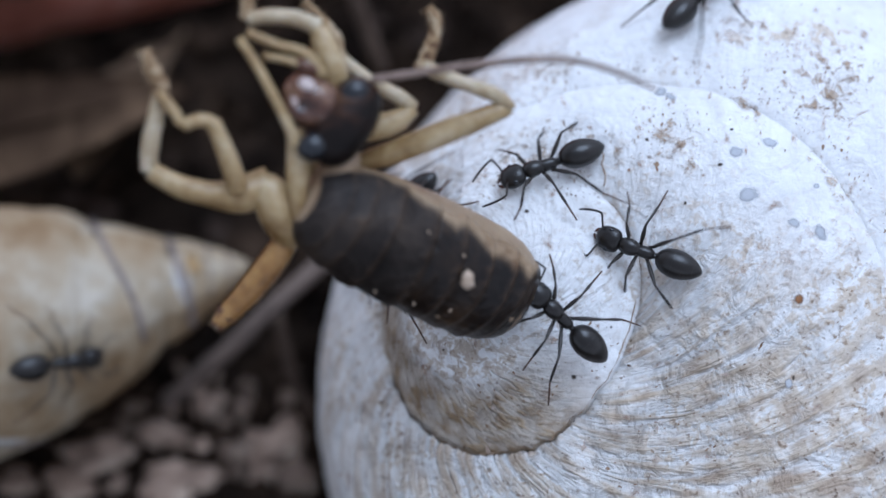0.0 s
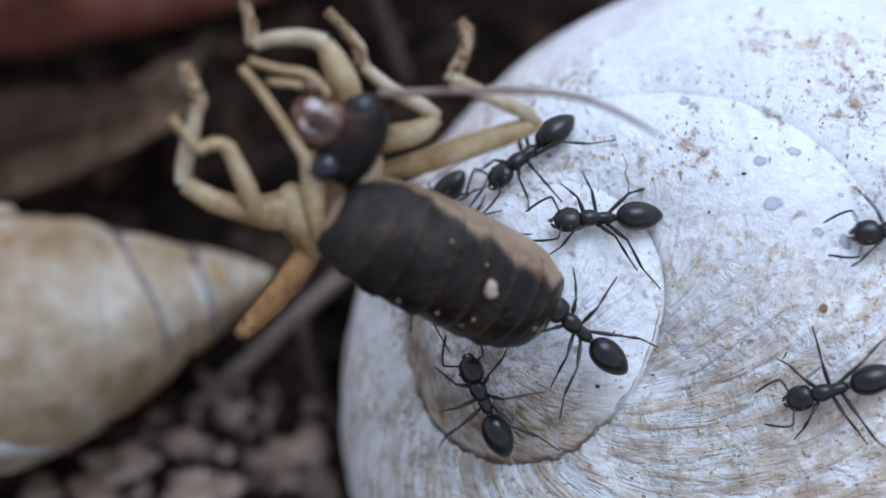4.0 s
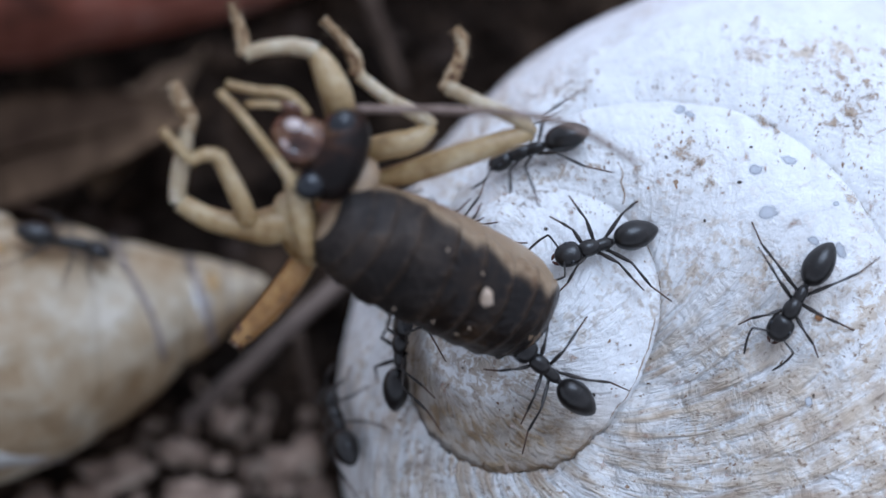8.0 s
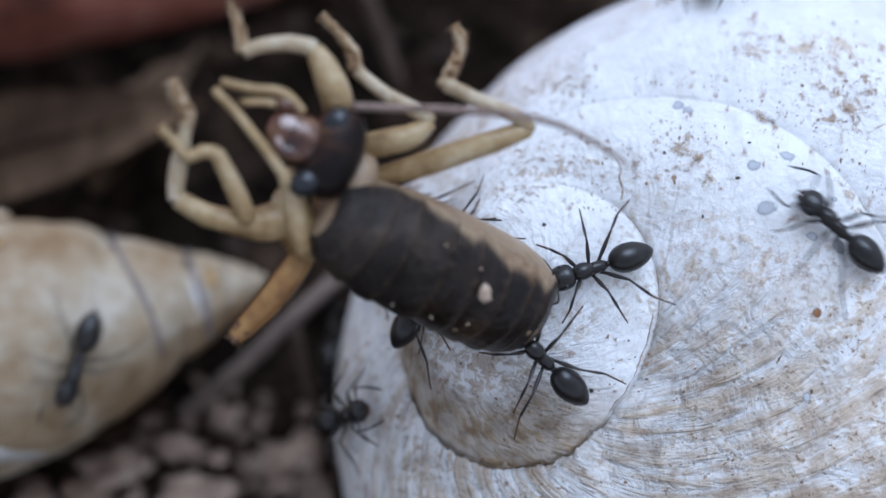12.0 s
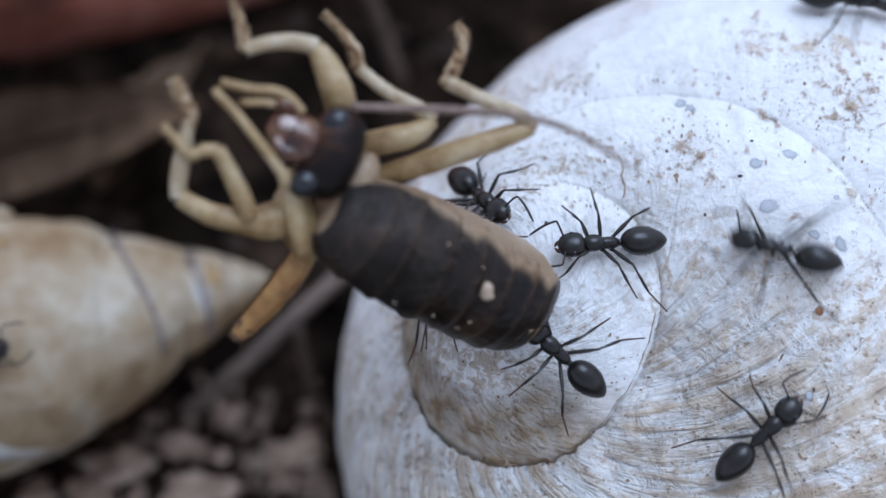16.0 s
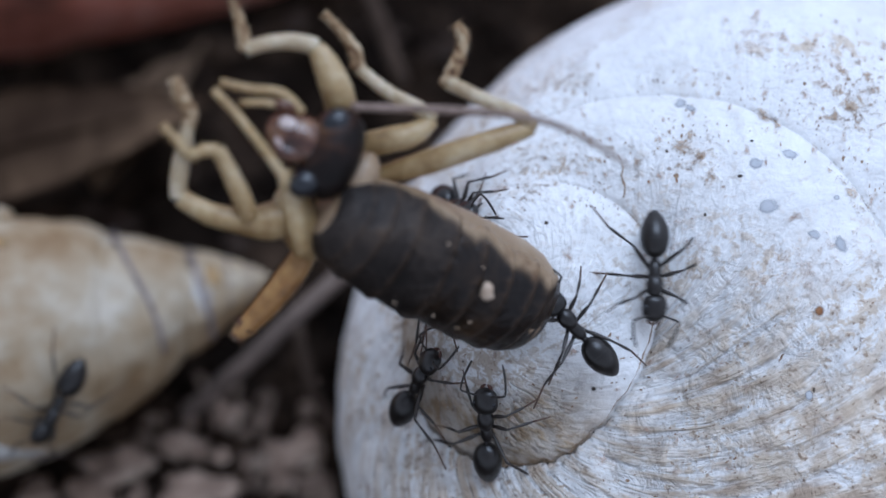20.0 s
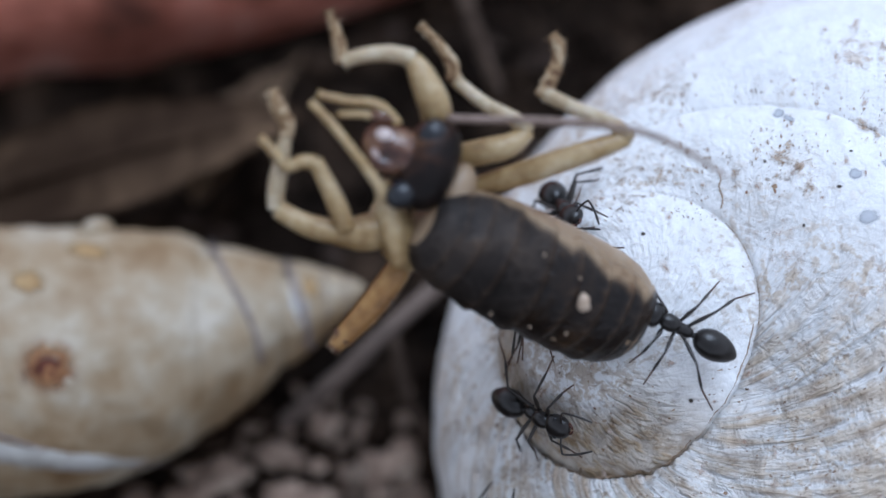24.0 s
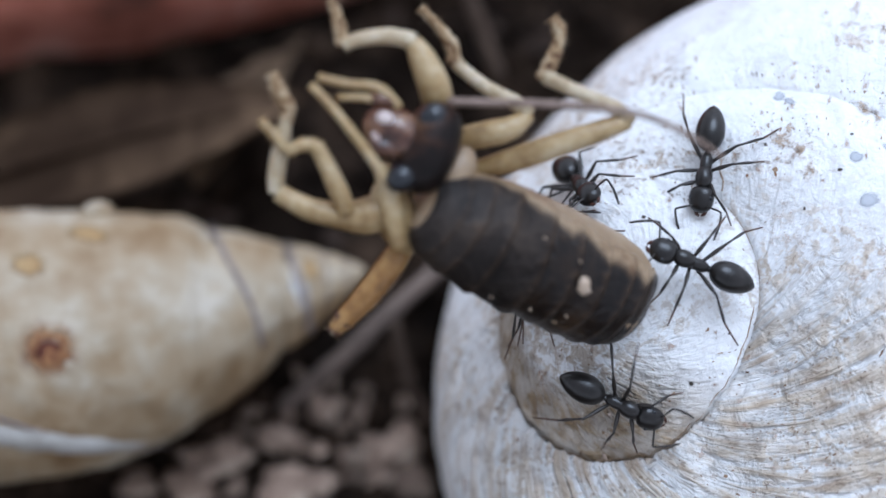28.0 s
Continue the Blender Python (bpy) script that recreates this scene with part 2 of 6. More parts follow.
DIRT_FILM = material("dirt_film", [(0.34, (0.40, 0.28, 0.20)), (0.5, (0.56, 0.44, 0.36)), (0.7, (0.70, 0.60, 0.53))], 900, rough=0.85, bump=0.00005, flecked=0.45)
DARK_SPECK = material("dark_speck", [(0.3, (0.02, 0.016, 0.012)), (0.7, (0.07, 0.05, 0.035))], 900, rough=0.8, faded=True)


SEAM_DIRT = material("seam_dirt", [(0.3, (0.20, 0.125, 0.07)), (0.6, (0.36, 0.26, 0.175)), (0.8, (0.52, 0.42, 0.33))], 1500, rough=0.9, bump=0.00005)


def shell_material(name, film_shade_turns, growth):
    """Chalky white shell: growth lines across the whorls, brown dirt caught between them, worn smooth patches."""
    m = bpy.data.materials.new(name)
    m.use_nodes = True
    nt = m.node_tree
    n, l = nt.nodes, nt.links
    bsdf = n["Principled BSDF"]
    co = n.new("ShaderNodeTexCoord")
    layer_of = {"Object": co.outputs["Object"]}
    for name_of in ("growth", "turn"):
        uv_map = n.new("ShaderNodeUVMap")
        uv_map.uv_map = name_of
        layer_of[name_of] = uv_map.outputs[0]

    def noise_at(output, scale, stretch=(1, 1, 1), detail=5.0, warp=0.0, rough=0.5):
        mp = n.new("ShaderNodeMapping")
        mp.inputs["Scale"].default_value = stretch
        l.new(layer_of[output], mp.inputs[0])
        t = n.new("ShaderNodeTexNoise")
        t.inputs["Scale"].default_value, t.inputs["Detail"].default_value = scale, detail
        t.inputs["Distortion"].default_value, t.inputs["Roughness"].default_value = warp, rough
        l.new(mp.outputs[0], t.inputs[0])
        return t.outputs[0]

    def op(kind, a, b, c=None):
        q = n.new("ShaderNodeMath")
        q.operation = kind
        for k, v in enumerate((a, b, c)):
            if v is None:
                continue
            if isinstance(v, (int, float)):
                q.inputs[k].default_value = v
            else:
                l.new(v, q.inputs[k])
        return q.outputs[0]

    def span(v, lo, hi):
        q = n.new("ShaderNodeMapRange")
        q.interpolation_type = "SMOOTHSTEP"
        q.inputs["From Min"].default_value, q.inputs["From Max"].default_value = lo, hi
        l.new(v, q.inputs[0])
        return q.outputs[0]

    sep = n.new("ShaderNodeSeparateXYZ")
    l.new(layer_of["turn"], sep.inputs[0])
    lines = noise_at("growth", 1.0, (growth, 5.0, 1), 3.5, 0.6)
    fine_lines = noise_at("growth", 1.0, (2.6 * growth, 14, 1), 4.0, 0.8)
    blotch = noise_at("Object", 240, detail=8.0, warp=0.5)
    broad = noise_at("Object", 60, detail=3.0)
    patch = noise_at("Object", 170, detail=4.0, warp=0.8)
    grit = noise_at("Object", 5200, detail=3.0)
    pits = noise_at("Object", 1100, detail=6.0)
    flecks = noise_at("Object", 2800, detail=8.0, warp=0.5, rough=0.62)
    chalk = noise_at("Object", 800, detail=7.0, warp=0.8, rough=0.62)
    tint = ramp(nt, [(0.32, (0.68, 0.67, 0.66)), (0.42, (0.78, 0.78, 0.78)), (0.52, (0.84, 0.845, 0.85)), (0.64, (0.885, 0.89, 0.895))])
    l.new(op("MULTIPLY_ADD", chalk, 0.55, op("MULTIPLY_ADD", broad, 0.2, op("MULTIPLY", lines, 0.25))), tint.inputs[0])
    # brown film on some turns only: old dirt, with their shade in the colour
    a, b, c, d, v = film_shade_turns[:5]
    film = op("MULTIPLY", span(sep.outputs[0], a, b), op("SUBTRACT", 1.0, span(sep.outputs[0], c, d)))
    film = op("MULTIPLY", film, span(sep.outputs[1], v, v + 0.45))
    soil_shade = film
    film = op("MULTIPLY", film, op("MULTIPLY_ADD", span(op("MULTIPLY_ADD", lines, 0.6, op("MULTIPLY", pits, 0.4)), 0.60, 0.38), film_shade_turns[6], 1 - film_shade_turns[6]))
    # where dirt has gathered: ragged clouds of flecks, drawn out along the growth lines on the turns under the brown
    # film
    gathered = span(op("MULTIPLY_ADD", broad, 0.4, op("MULTIPLY_ADD", patch, 0.6, op("MULTIPLY", soil_shade, 0.05))), 0.43, 0.64)
    drawn = op("MULTIPLY_ADD", op("SUBTRACT", 0.5, lines), op("MULTIPLY_ADD", soil_shade, 0.6, 0.14), flecks)
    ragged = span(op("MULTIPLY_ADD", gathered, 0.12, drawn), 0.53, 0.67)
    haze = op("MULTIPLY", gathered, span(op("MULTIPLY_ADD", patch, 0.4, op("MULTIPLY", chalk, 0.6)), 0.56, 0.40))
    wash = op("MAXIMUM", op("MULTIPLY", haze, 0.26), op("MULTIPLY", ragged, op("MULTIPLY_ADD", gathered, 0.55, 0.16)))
    crust = op("MAXIMUM", wash, op("MULTIPLY", film, film_shade_turns[5]))
    k = film_shade_turns[7]
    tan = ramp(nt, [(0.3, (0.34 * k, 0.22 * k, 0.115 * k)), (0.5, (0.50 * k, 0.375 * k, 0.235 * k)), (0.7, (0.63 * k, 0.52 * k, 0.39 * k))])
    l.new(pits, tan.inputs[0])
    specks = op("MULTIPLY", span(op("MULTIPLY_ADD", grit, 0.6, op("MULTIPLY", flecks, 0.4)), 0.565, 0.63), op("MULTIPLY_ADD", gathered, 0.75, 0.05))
    specks = op("MULTIPLY", specks, op("MULTIPLY_ADD", soil_shade, 0.35, 0.6))
    brown = ramp(nt, [(0.35, (0.10, 0.055, 0.03)), (0.5, (0.22, 0.135, 0.075)), (0.7, (0.36, 0.25, 0.16))])
    l.new(pits, brown.inputs[0])
    under = tint.outputs[0]
    for part_of, dirt_colour in ((crust, tan), (specks, brown)):
        mix = n.new("ShaderNodeMix")
        mix.data_type = "RGBA"
        l.new(part_of, mix.inputs[0])
        l.new(under, mix.inputs[6])
        l.new(dirt_colour.outputs[0], mix.inputs[7])
        under = mix.outputs[2]
    l.new(under, bsdf.inputs["Base Color"])
    bsdf.inputs["Roughness"].default_value = 0.45
    bsdf.inputs["Specular IOR Level"].default_value = 0.4
    worn = span(op("MULTIPLY_ADD", chalk, 0.5, op("MULTIPLY", patch, 0.5)), 0.38, 0.60)
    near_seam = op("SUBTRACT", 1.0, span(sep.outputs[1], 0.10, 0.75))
    ribs = op("MULTIPLY", op("MULTIPLY_ADD", lines, 1.9, op("MULTIPLY", fine_lines, 0.25)), op("MULTIPLY", op("MULTIPLY_ADD", worn, 0.6, 0.4), op("MULTIPLY_ADD", op("MULTIPLY", soil_shade, op("MULTIPLY_ADD", near_seam, 0.6, 0.6)), 1.0, op("MULTIPLY_ADD", near_seam, 0.3, 0.1))))
    relief = op("ADD", ribs, op("MULTIPLY_ADD", pits, 0.3, op("MULTIPLY_ADD", flecks, 0.22, op("MULTIPLY_ADD", grit, 0.08, op("MULTIPLY", blotch, 1.6)))))
    bp = n.new("ShaderNodeBump")
    bp.inputs["Distance"].default_value, bp.inputs["Strength"].default_value = 0.00030, 1.0
    l.new(relief, bp.inputs["Height"])
    l.new(bp.outputs[0], bsdf.inputs["Normal"])
    return m


# film on the lower side: tan dirt, with some shade in the colour
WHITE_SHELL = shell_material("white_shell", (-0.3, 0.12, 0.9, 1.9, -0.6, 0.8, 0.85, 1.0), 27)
# darker film on the sunken side: brown dirt plus the hollow's shade
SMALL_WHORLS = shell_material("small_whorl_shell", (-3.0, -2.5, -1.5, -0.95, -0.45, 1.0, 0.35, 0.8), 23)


# ---- mesh helpers ----
def mesh_object(name, verts, faces, mat, parent=None, label="", smooth=True):
    """One mesh object from points in millimetres."""
    me = bpy.data.meshes.new(name)
    me.from_pydata([tuple(MM * c for c in v) for v in verts], [], faces)
    me.materials.append(mat)
    if smooth:
        me.polygons.foreach_set("use_smooth", [True] * len(me.polygons))
    me.update()
    ob = new(name, me)
    if parent is not None:
        ob.parent = parent
    if label:
        ob["label"] = label
    return ob


def loft(rings, verts=None, faces=None, caps=True):
    """Joins equal rings of points into a closed skin. Adds to verts and faces, which it returns."""
    verts, faces = ([], []) if verts is None else (verts, faces)
    base, k = len(verts), len(rings[0])
    for ring in rings:
        verts.extend(tuple(p) for p in ring)
    for i in range(len(rings) - 1):
        for j in range(k):
            a, b = base + i * k + j, base + i * k + (j + 1) % k
            faces.append((a, b, b + k, a + k))
    if caps:
        faces.append(tuple(base + j for j in reversed(range(k))))
        faces.append(tuple(base + (len(rings) - 1) * k + j for j in range(k)))
    return verts, faces


def smooth_line(points, steps):
    """Points between the given ones, on a soft curve. Rows of any length."""
    p = np.array(points, float)
    out = []
    for i in range(len(p) - 1):
        a, b, c, d = p[max(i - 1, 0)], p[i], p[i + 1], p[min(i + 2, len(p) - 1)]
        for s in np.arange(steps) / steps:
            out.append(0.5 * (2 * b + (c - a) * s + (2 * a - 5 * b + 4 * c - d) * s * s + (3 * b - a - 3 * c + d) * s ** 3))
    out.append(p[-1])
    return np.array(out)


def tube_rings(points, sides=10, steps=4, flat=1.0, wobble=0.0, seed=0):
    """Rings round a soft line of (x, y, z, radius)."""
    line = smooth_line(points, steps) if steps > 1 else np.array(points, float)
    rnd = random.Random(seed)
    rings, side = [], None
    for i, row in enumerate(line):
        way = Vector(line[min(i + 1, len(line) - 1)][:3] - line[max(i - 1, 0)][:3]).normalized()
        if side is None:
            side = way.orthogonal().normalized()
        side = (side - way * side.dot(way)).normalized()
        up = way.cross(side)
        ring = []
        for j in range(sides):
            a = 2 * math.pi * j / sides
            r = float(row[3]) * (1 + wobble * rnd.uniform(-1, 1))
            ring.append(Vector(row[:3]) + r * (math.cos(a) * side + flat * math.sin(a) * up))
        rings.append(ring)
    return rings


def tube(name, points, mat, parent=None, label="", sides=10, steps=4, flat=1.0, wobble=0.0, seed=0):
    v, f = loft(tube_rings(points, sides, steps, flat, wobble, seed))
    return mesh_object(name, v, f, mat, parent, label)


def egg_rings(a, b, wide, high, profile, sides=16, up=(0, 0, 1)):
    """Rings along a to b: profile gives (along 0..1, size 0..1)."""
    a, b = Vector(a), Vector(b)
    way = (b - a).normalized()
    side = Vector(up).cross(way).normalized()
    top = way.cross(side)
    return [[a.lerp(b, s) + r * (wide * math.cos(2 * math.pi * j / sides) * side + high * math.sin(2 * math.pi * j / sides) * top) for j in range(sides)]
            for s, r in profile]


def egg(name, a, b, wide, high, mat, parent=None, label="", power=2.0, lean=0.0, sides=16, count=12, up=(0, 0, 1)):
    """A rounded body from a to b; lean moves its thickest place towards b."""
    prof = []
    for i in range(count + 1):
        s = 0.5 - 0.5 * math.cos(math.pi * i / count)
        q = s ** (1 + lean) if lean >= 0 else 1 - (1 - s) ** (1 - lean)
        prof.append((s, max(0.02, (1 - abs(2 * q - 1) ** power) ** (1 / power))))
    v, f = loft(egg_rings(a, b, wide, high, prof, sides, up))
    return mesh_object(name, v, f, mat, parent, label)


def lump(name, size, mat, seed, parent=None, label="", rough=0.25, cuts=3):
    """An uneven stone of about that size (x, y, z) in millimetres."""
    bm = bmesh.new()
    bmesh.ops.create_icosphere(bm, subdivisions=cuts, radius=1.0)
    off = Vector((seed * 7.31, seed * 3.17, seed * 5.77))
    verts = []
    for v in bm.verts:
        c = v.co.copy()
        d = 1 + rough * noise.noise(c * 1.1 + off) + 0.45 * rough * noise.noise(c * 2.7 + off) + 0.2 * rough * noise.noise(c * 6 + off)
        verts.append((c.x * d * size[0], c.y * d * size[1], c.z * d * size[2]))
    faces = [[v.index for v in f.verts] for f in bm.faces]
    bm.free()
    return mesh_object(name, verts, faces, mat, parent, label)


def thing(name, m, label, category, group=""):
    ob = new(name)
    ob.empty_display_size = 0.001
    ob.matrix_basis = m
    return tagged(ob, label, category, group)


# ---- the white snail shell ----
SHELL_AT = Vector((11.55, -5.92, -14.5))
SHELL_R = 15.6
AXIS = Vector((-0.548, 0.210, 0.810)).normalized()
AXIS_X = Vector((0, 1, 0)).cross(AXIS).normalized()
AXIS_Y = AXIS.cross(AXIS_X)
# how far from the apex the seam runs (degrees), turn by turn (degrees)
SEAM = [(-1120, 0.02), (-760, 0.6), (-600, 1.6), (-480, 3.0), (-360, 5.0), (-300, 7.0), (-240, 10.0), (-180, 14.0), (-140, 17.5), (-100, 20.3), (-58, 20.6), (-24, 19.2),
        (10, 17.4), (47, 17.3), (83, 19.3), (117, 21.7), (148, 24.5), (167, 26.2), (195, 29.0), (223, 31.8), (247, 33.6), (271, 35.4), (290, 39.6),
        (307, 43.8), (323, 47.8), (337, 51.0), (380, 60.0), (450, 78.0), (540, 104.0), (620, 130.0), (700, 155.0), (780, 176.0), (860, 179.0)]


def seam(turn):
    uneven = 0.22 * noise.noise(Vector((turn * 0.11, 0.4, 0.2))) + 0.12 * noise.noise(Vector((turn * 0.4, 0.1, 0.6)))
    ragged = 0.5 * noise.noise(Vector((turn * 0.16, 2.4, 0.2))) + 0.35 * noise.noise(Vector((turn * 0.45, 5.1, 0.6)))
    chipped = min(1.0, max(0.0, (turn - 5) / 45.0)) * min(1.0, max(0.0, (215 - turn) / 30.0))
    return float(np.interp(turn, SEAM_T, SEAM_A)) + uneven * min(1.0, max(0.0, (turn + 60) / 60.0)) + ragged * chipped


SEAM_T = np.arange(-1120, 861, 4.0)
SEAM_A = np.interp(SEAM_T, [a for a, _ in SEAM], [b for _, b in SEAM])
SEAM_A = np.convolve(np.pad(SEAM_A, 5, "edge"), np.hanning(13)[1:-1] / np.hanning(13).sum(), "valid")


def dome(alpha, t):
    """How far the small whorls stand up inside the seam that rings them."""
    around = (t + 60) % 360 - 60
    rim = seam(around) if around < 170 else seam(170) + (seam(-60) - seam(170)) * (around - 170) / 130.0
    return 1.2 * max(0.0, 1 - (alpha / rim) ** 2.1) if t < 0 else 0.0


def sink(turn):
    """How deep the small whorls lie below the rim of the next one, round the rim."""
    return float(np.interp(turn, [-122, -20, 20, 45, 70, 100, 150, 185, 215, 238], [0.0, 0.01, 0.04, 0.12, 0.3, 0.5, 0.55, 0.3, 0.1, 0.0]))


def sunken(alpha, t):
    """How far a point of the small whorls lies below their dome: they fall away towards the rim."""
    around = (t + 122) % 360 - 122
    q = min(1.0, max(0.0, (alpha / seam(around) - 0.3) / 0.7))
    return (sink(around) + 0.05 * min(1.0, sink(around) / 0.2)) * q * (1.5 - 0.5 * q)


def seam_notch(turn):
    return 0.17 if turn < 200 else float(np.interp(turn, [200, 285, 310], [0.06, 0.06, 0.12]))


def seam_depth(turn):
    return 0.6 * min(1.0, max(0.0, (turn + 110) / 45.0))


OUTLOOK = (Vector((0, 0, LENS_Z)) - SHELL_AT).normalized()
LOWER_SWELL = Vector((-0.72, -0.69, 0.1)).normalized()
SWELL = Vector((0.36, 0.93, 0.08)).normalized()


def shell_point(t, f, drop=0.0):
    """A point of the shell at turn t (degrees), f of the way from its inner seam to its outer one, drop below its skin."""
    lo, hi = seam(t), seam(t + 360)
    a, p = radians(lo + (hi - lo) * f), -radians(t)
    n = math.sin(a) * (math.cos(p) * AXIS_X + math.sin(p) * AXIS_Y) + math.cos(a) * AXIS
    width = min(1.0, (hi - lo) / 30.0) * min(1.0, max(0.12, (t + 110) / 60.0))
    bulge = 0.7 * width * (1 - abs(2 * f - 1) ** 2.2) - seam_depth(t) * (1 - f) - seam_depth(t + 360) * f
    notch = (seam_notch(t) * seam_depth(t) * math.exp(-(f * (hi - lo) * 0.27 / 0.09) ** 2) + seam_notch(t + 360) * seam_depth(t + 360) * math.exp(-((1 - f) * (hi - lo) * 0.27 / 0.09) ** 2))
    lap = 0.07 * math.exp(-((t - 135) / 75.0) ** 4) * math.exp(-(((f * (hi - lo) * 0.27 - 0.55) / 0.42) ** 2))
    wave = noise.noise(n * 3.0) * 0.16 + noise.noise(n * 8.0) * 0.07 + noise.noise(n * 20.0) * 0.03
    ridge = 0.035 * noise.noise(Vector((t * 0.5 + 3 * noise.noise(n * 5), f * 1.5, 0.3))) * min(1.0, (hi - lo) / 12.0)
    edge = 1 - abs(2 * f - 1) ** 10
    far = f * (hi - lo) * 0.27
    if t < -122:
        drop += sunken(lo + (hi - lo) * f, t)
    elif t < 238:
        # the rim of the whorl is scalloped by its growth ridges
        drop -= min(1.0, sink(t) / 0.25) * math.exp(-(far / 1.1) ** 2) * (0.10 + 0.11 * noise.noise(Vector((t * 0.33, far * 0.5, 4.2))))
    lip = SHELL_R + bulge - notch + lap + dome(lo + (hi - lo) * f, t) + wave + ridge * edge
    lip += 2.55 * math.exp(-(n.angle(SWELL) / radians(42)) ** 2) + 1.0 * math.exp(-(n.angle(LOWER_SWELL) / radians(44)) ** 2)
    # the whole shell is broad on top and rounds off late towards its rim
    place = SHELL_AT + lip * n
    d = min(1.0, (n - OUTLOOK * n.dot(OUTLOOK)).length)
    flat = SHELL_R * ((1 - d ** 3.5) ** (1 / 3.5) - math.sqrt(1 - d * d)) if n.dot(OUTLOOK) > 0 else 0.0
    return place + (Vector((0, 0, LENS_Z)) - place).normalized() * (flat - 1.39 - drop)


def build_white_shell():
    shell = thing("snail_shell", STAGE, "weathered white snail shell with brown dirt, lying in soil", "snail shell")
    made = []
    for name, t0, t1 in (("spire", -1120, -122), ("middle_whorl", -122, 238), ("body_whorl", 238, 500)):
        verts, faces, uvs, grown = [], [], [], []
        rim = name == "middle_whorl"  # its inner rim drops to the small whorls
        turns = np.linspace(t0, t1, max(2, round((t1 - t0) / (1.0 if rim else 2.0)) + 1))
        across = 46 + 2 * rim
        for t in turns:
            for k in range(across + 1):
                f = max(0, k - 2 * rim) / 46
                f = f - 0.145 * math.sin(2 * math.pi * f)
                verts.append(shell_point(float(t), f, (sink(float(t)) + 0.3) * (1.0, 0.12)[k] if rim and k < 2 else 0.0))
                apart = radians(max(0.4, seam(t) + (seam(t + 360) - seam(t)) * f))
                grown.append((0.5 * (float(t) / 57.3 + 0.85 * math.log(math.tan(apart / 2))), f + math.floor((t + 122) / 360.0) * 0.37))
                uvs.append((float(t) / 57.3 * 0.5, f + math.floor((t + 122) / 360.0) * 0.37))
        for i in range(len(turns) - 1):
            for k in range(across):
                a = i * (across + 1) + k
                faces.append((a, a + 1, a + across + 2, a + across + 1))
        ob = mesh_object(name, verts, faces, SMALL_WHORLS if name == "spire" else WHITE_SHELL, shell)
        for layer_name, places in (("growth", grown), ("turn", uvs)):
            layer = ob.data.uv_layers.new(name=layer_name)
            for loop in ob.data.loops:
                layer.data[loop.index].uv = places[loop.vertex_index]
        made.append(ob)
    # a short crack above the small whorls, and dirt caught in the seam
    rnd = random.Random(8)
    for t0, t1, size in ((-56, -8, 0.012), (-8, 66, 0.016), (66, 140, 0.04), (140, 190, 0.026)):
        line = [(*(shell_point(float(t) - 360, 0.965) if -8 <= t0 < 190 else shell_point(float(t), 0.002)), size * max(0.15, 1.0 + 1.8 * noise.noise(Vector((float(t) * 0.13, size * 90, 0.5))) + rnd.uniform(-0.4, 0.4))) for t in np.linspace(t0, t1, max(6, round((t1 - t0) / 1.6)))]
        tube("seam_dirt", line, SEAM_DIRT, shell, sides=6, steps=1, wobble=0.3, seed=int(t0))
    return shell, made


white_shell, white_whorls = build_white_shell()


# ---- ground and litter ----
GROUND_Z = -20.0


def ground_height(x, y):
    near = math.exp(-((x + 10) ** 2 + (y - 14) ** 2) / 3000.0)
    v = Vector((x * 0.12, y * 0.12, 0.7))
    return GROUND_Z + near * (1.6 * noise.noise(v) + 1.1 * noise.noise(v * 2.6) + 0.6 * noise.noise(v * 7.0)) - 0.4


def build_ground():
    core = np.linspace(-45, 45, 181)
    far = np.geomspace(46, 60000, 40)
    line = np.concatenate([-far[::-1], core, far])
    k = len(line)
    verts = [(x - 8, y + 14, ground_height(x - 8, y + 14)) for y in line for x in line]
    faces = [(j * k + i, j * k + i + 1, j * k + k + i + 1, j * k + k + i) for j in range(k - 1) for i in range(k - 1)]
    return tagged(mesh_object("ground", verts, faces, SOIL), "dark damp garden soil with crumbs and litter", "ground", kind="structure")


ground = build_ground()


def build_soil_crumbs():
    rnd = random.Random(5)
    verts, faces = [], []
    for i in range(1500):
        x, y = rnd.uniform(-32, 8), rnd.uniform(-8, 36)
        r = 0.25 + 0.9 * rnd.random() ** 3
        base, z = len(verts), ground_height(x, y)
        tilt = Euler((rnd.uniform(0, 3), rnd.uniform(0, 3), rnd.uniform(0, 3))).to_matrix()
        ring = []
        for lat, n in ((0.0, 1), (0.8, 5), (1.7, 5), (2.5, 5), (math.pi, 1)):
            for j in range(n):
                a = 2 * math.pi * j / n + lat
                q = r * rnd.uniform(0.75, 1.15)
                c = tilt @ Vector((q * math.sin(lat) * math.cos(a), q * math.sin(lat) * math.sin(a), q * 0.7 * math.cos(lat)))
                ring.append((x + c.x, y + c.y, z + 0.2 * r + c.z))
        verts += ring
        for j in range(5):
            k = (j + 1) % 5
            faces.append((base, base + 1 + j, base + 1 + k))
            for b in (1, 6):
                faces.append((base + b + j, base + b + 5 + j, base + b + 5 + k, base + b + k))
            faces.append((base + 11 + j, base + 16, base + 11 + k))
    ob = mesh_object("soil_crumbs", verts, faces, SOIL, smooth=False)
    return tagged(ob, "scattered dark soil crumbs on the ground", "soil crumbs", kind="stuff")


build_soil_crumbs()

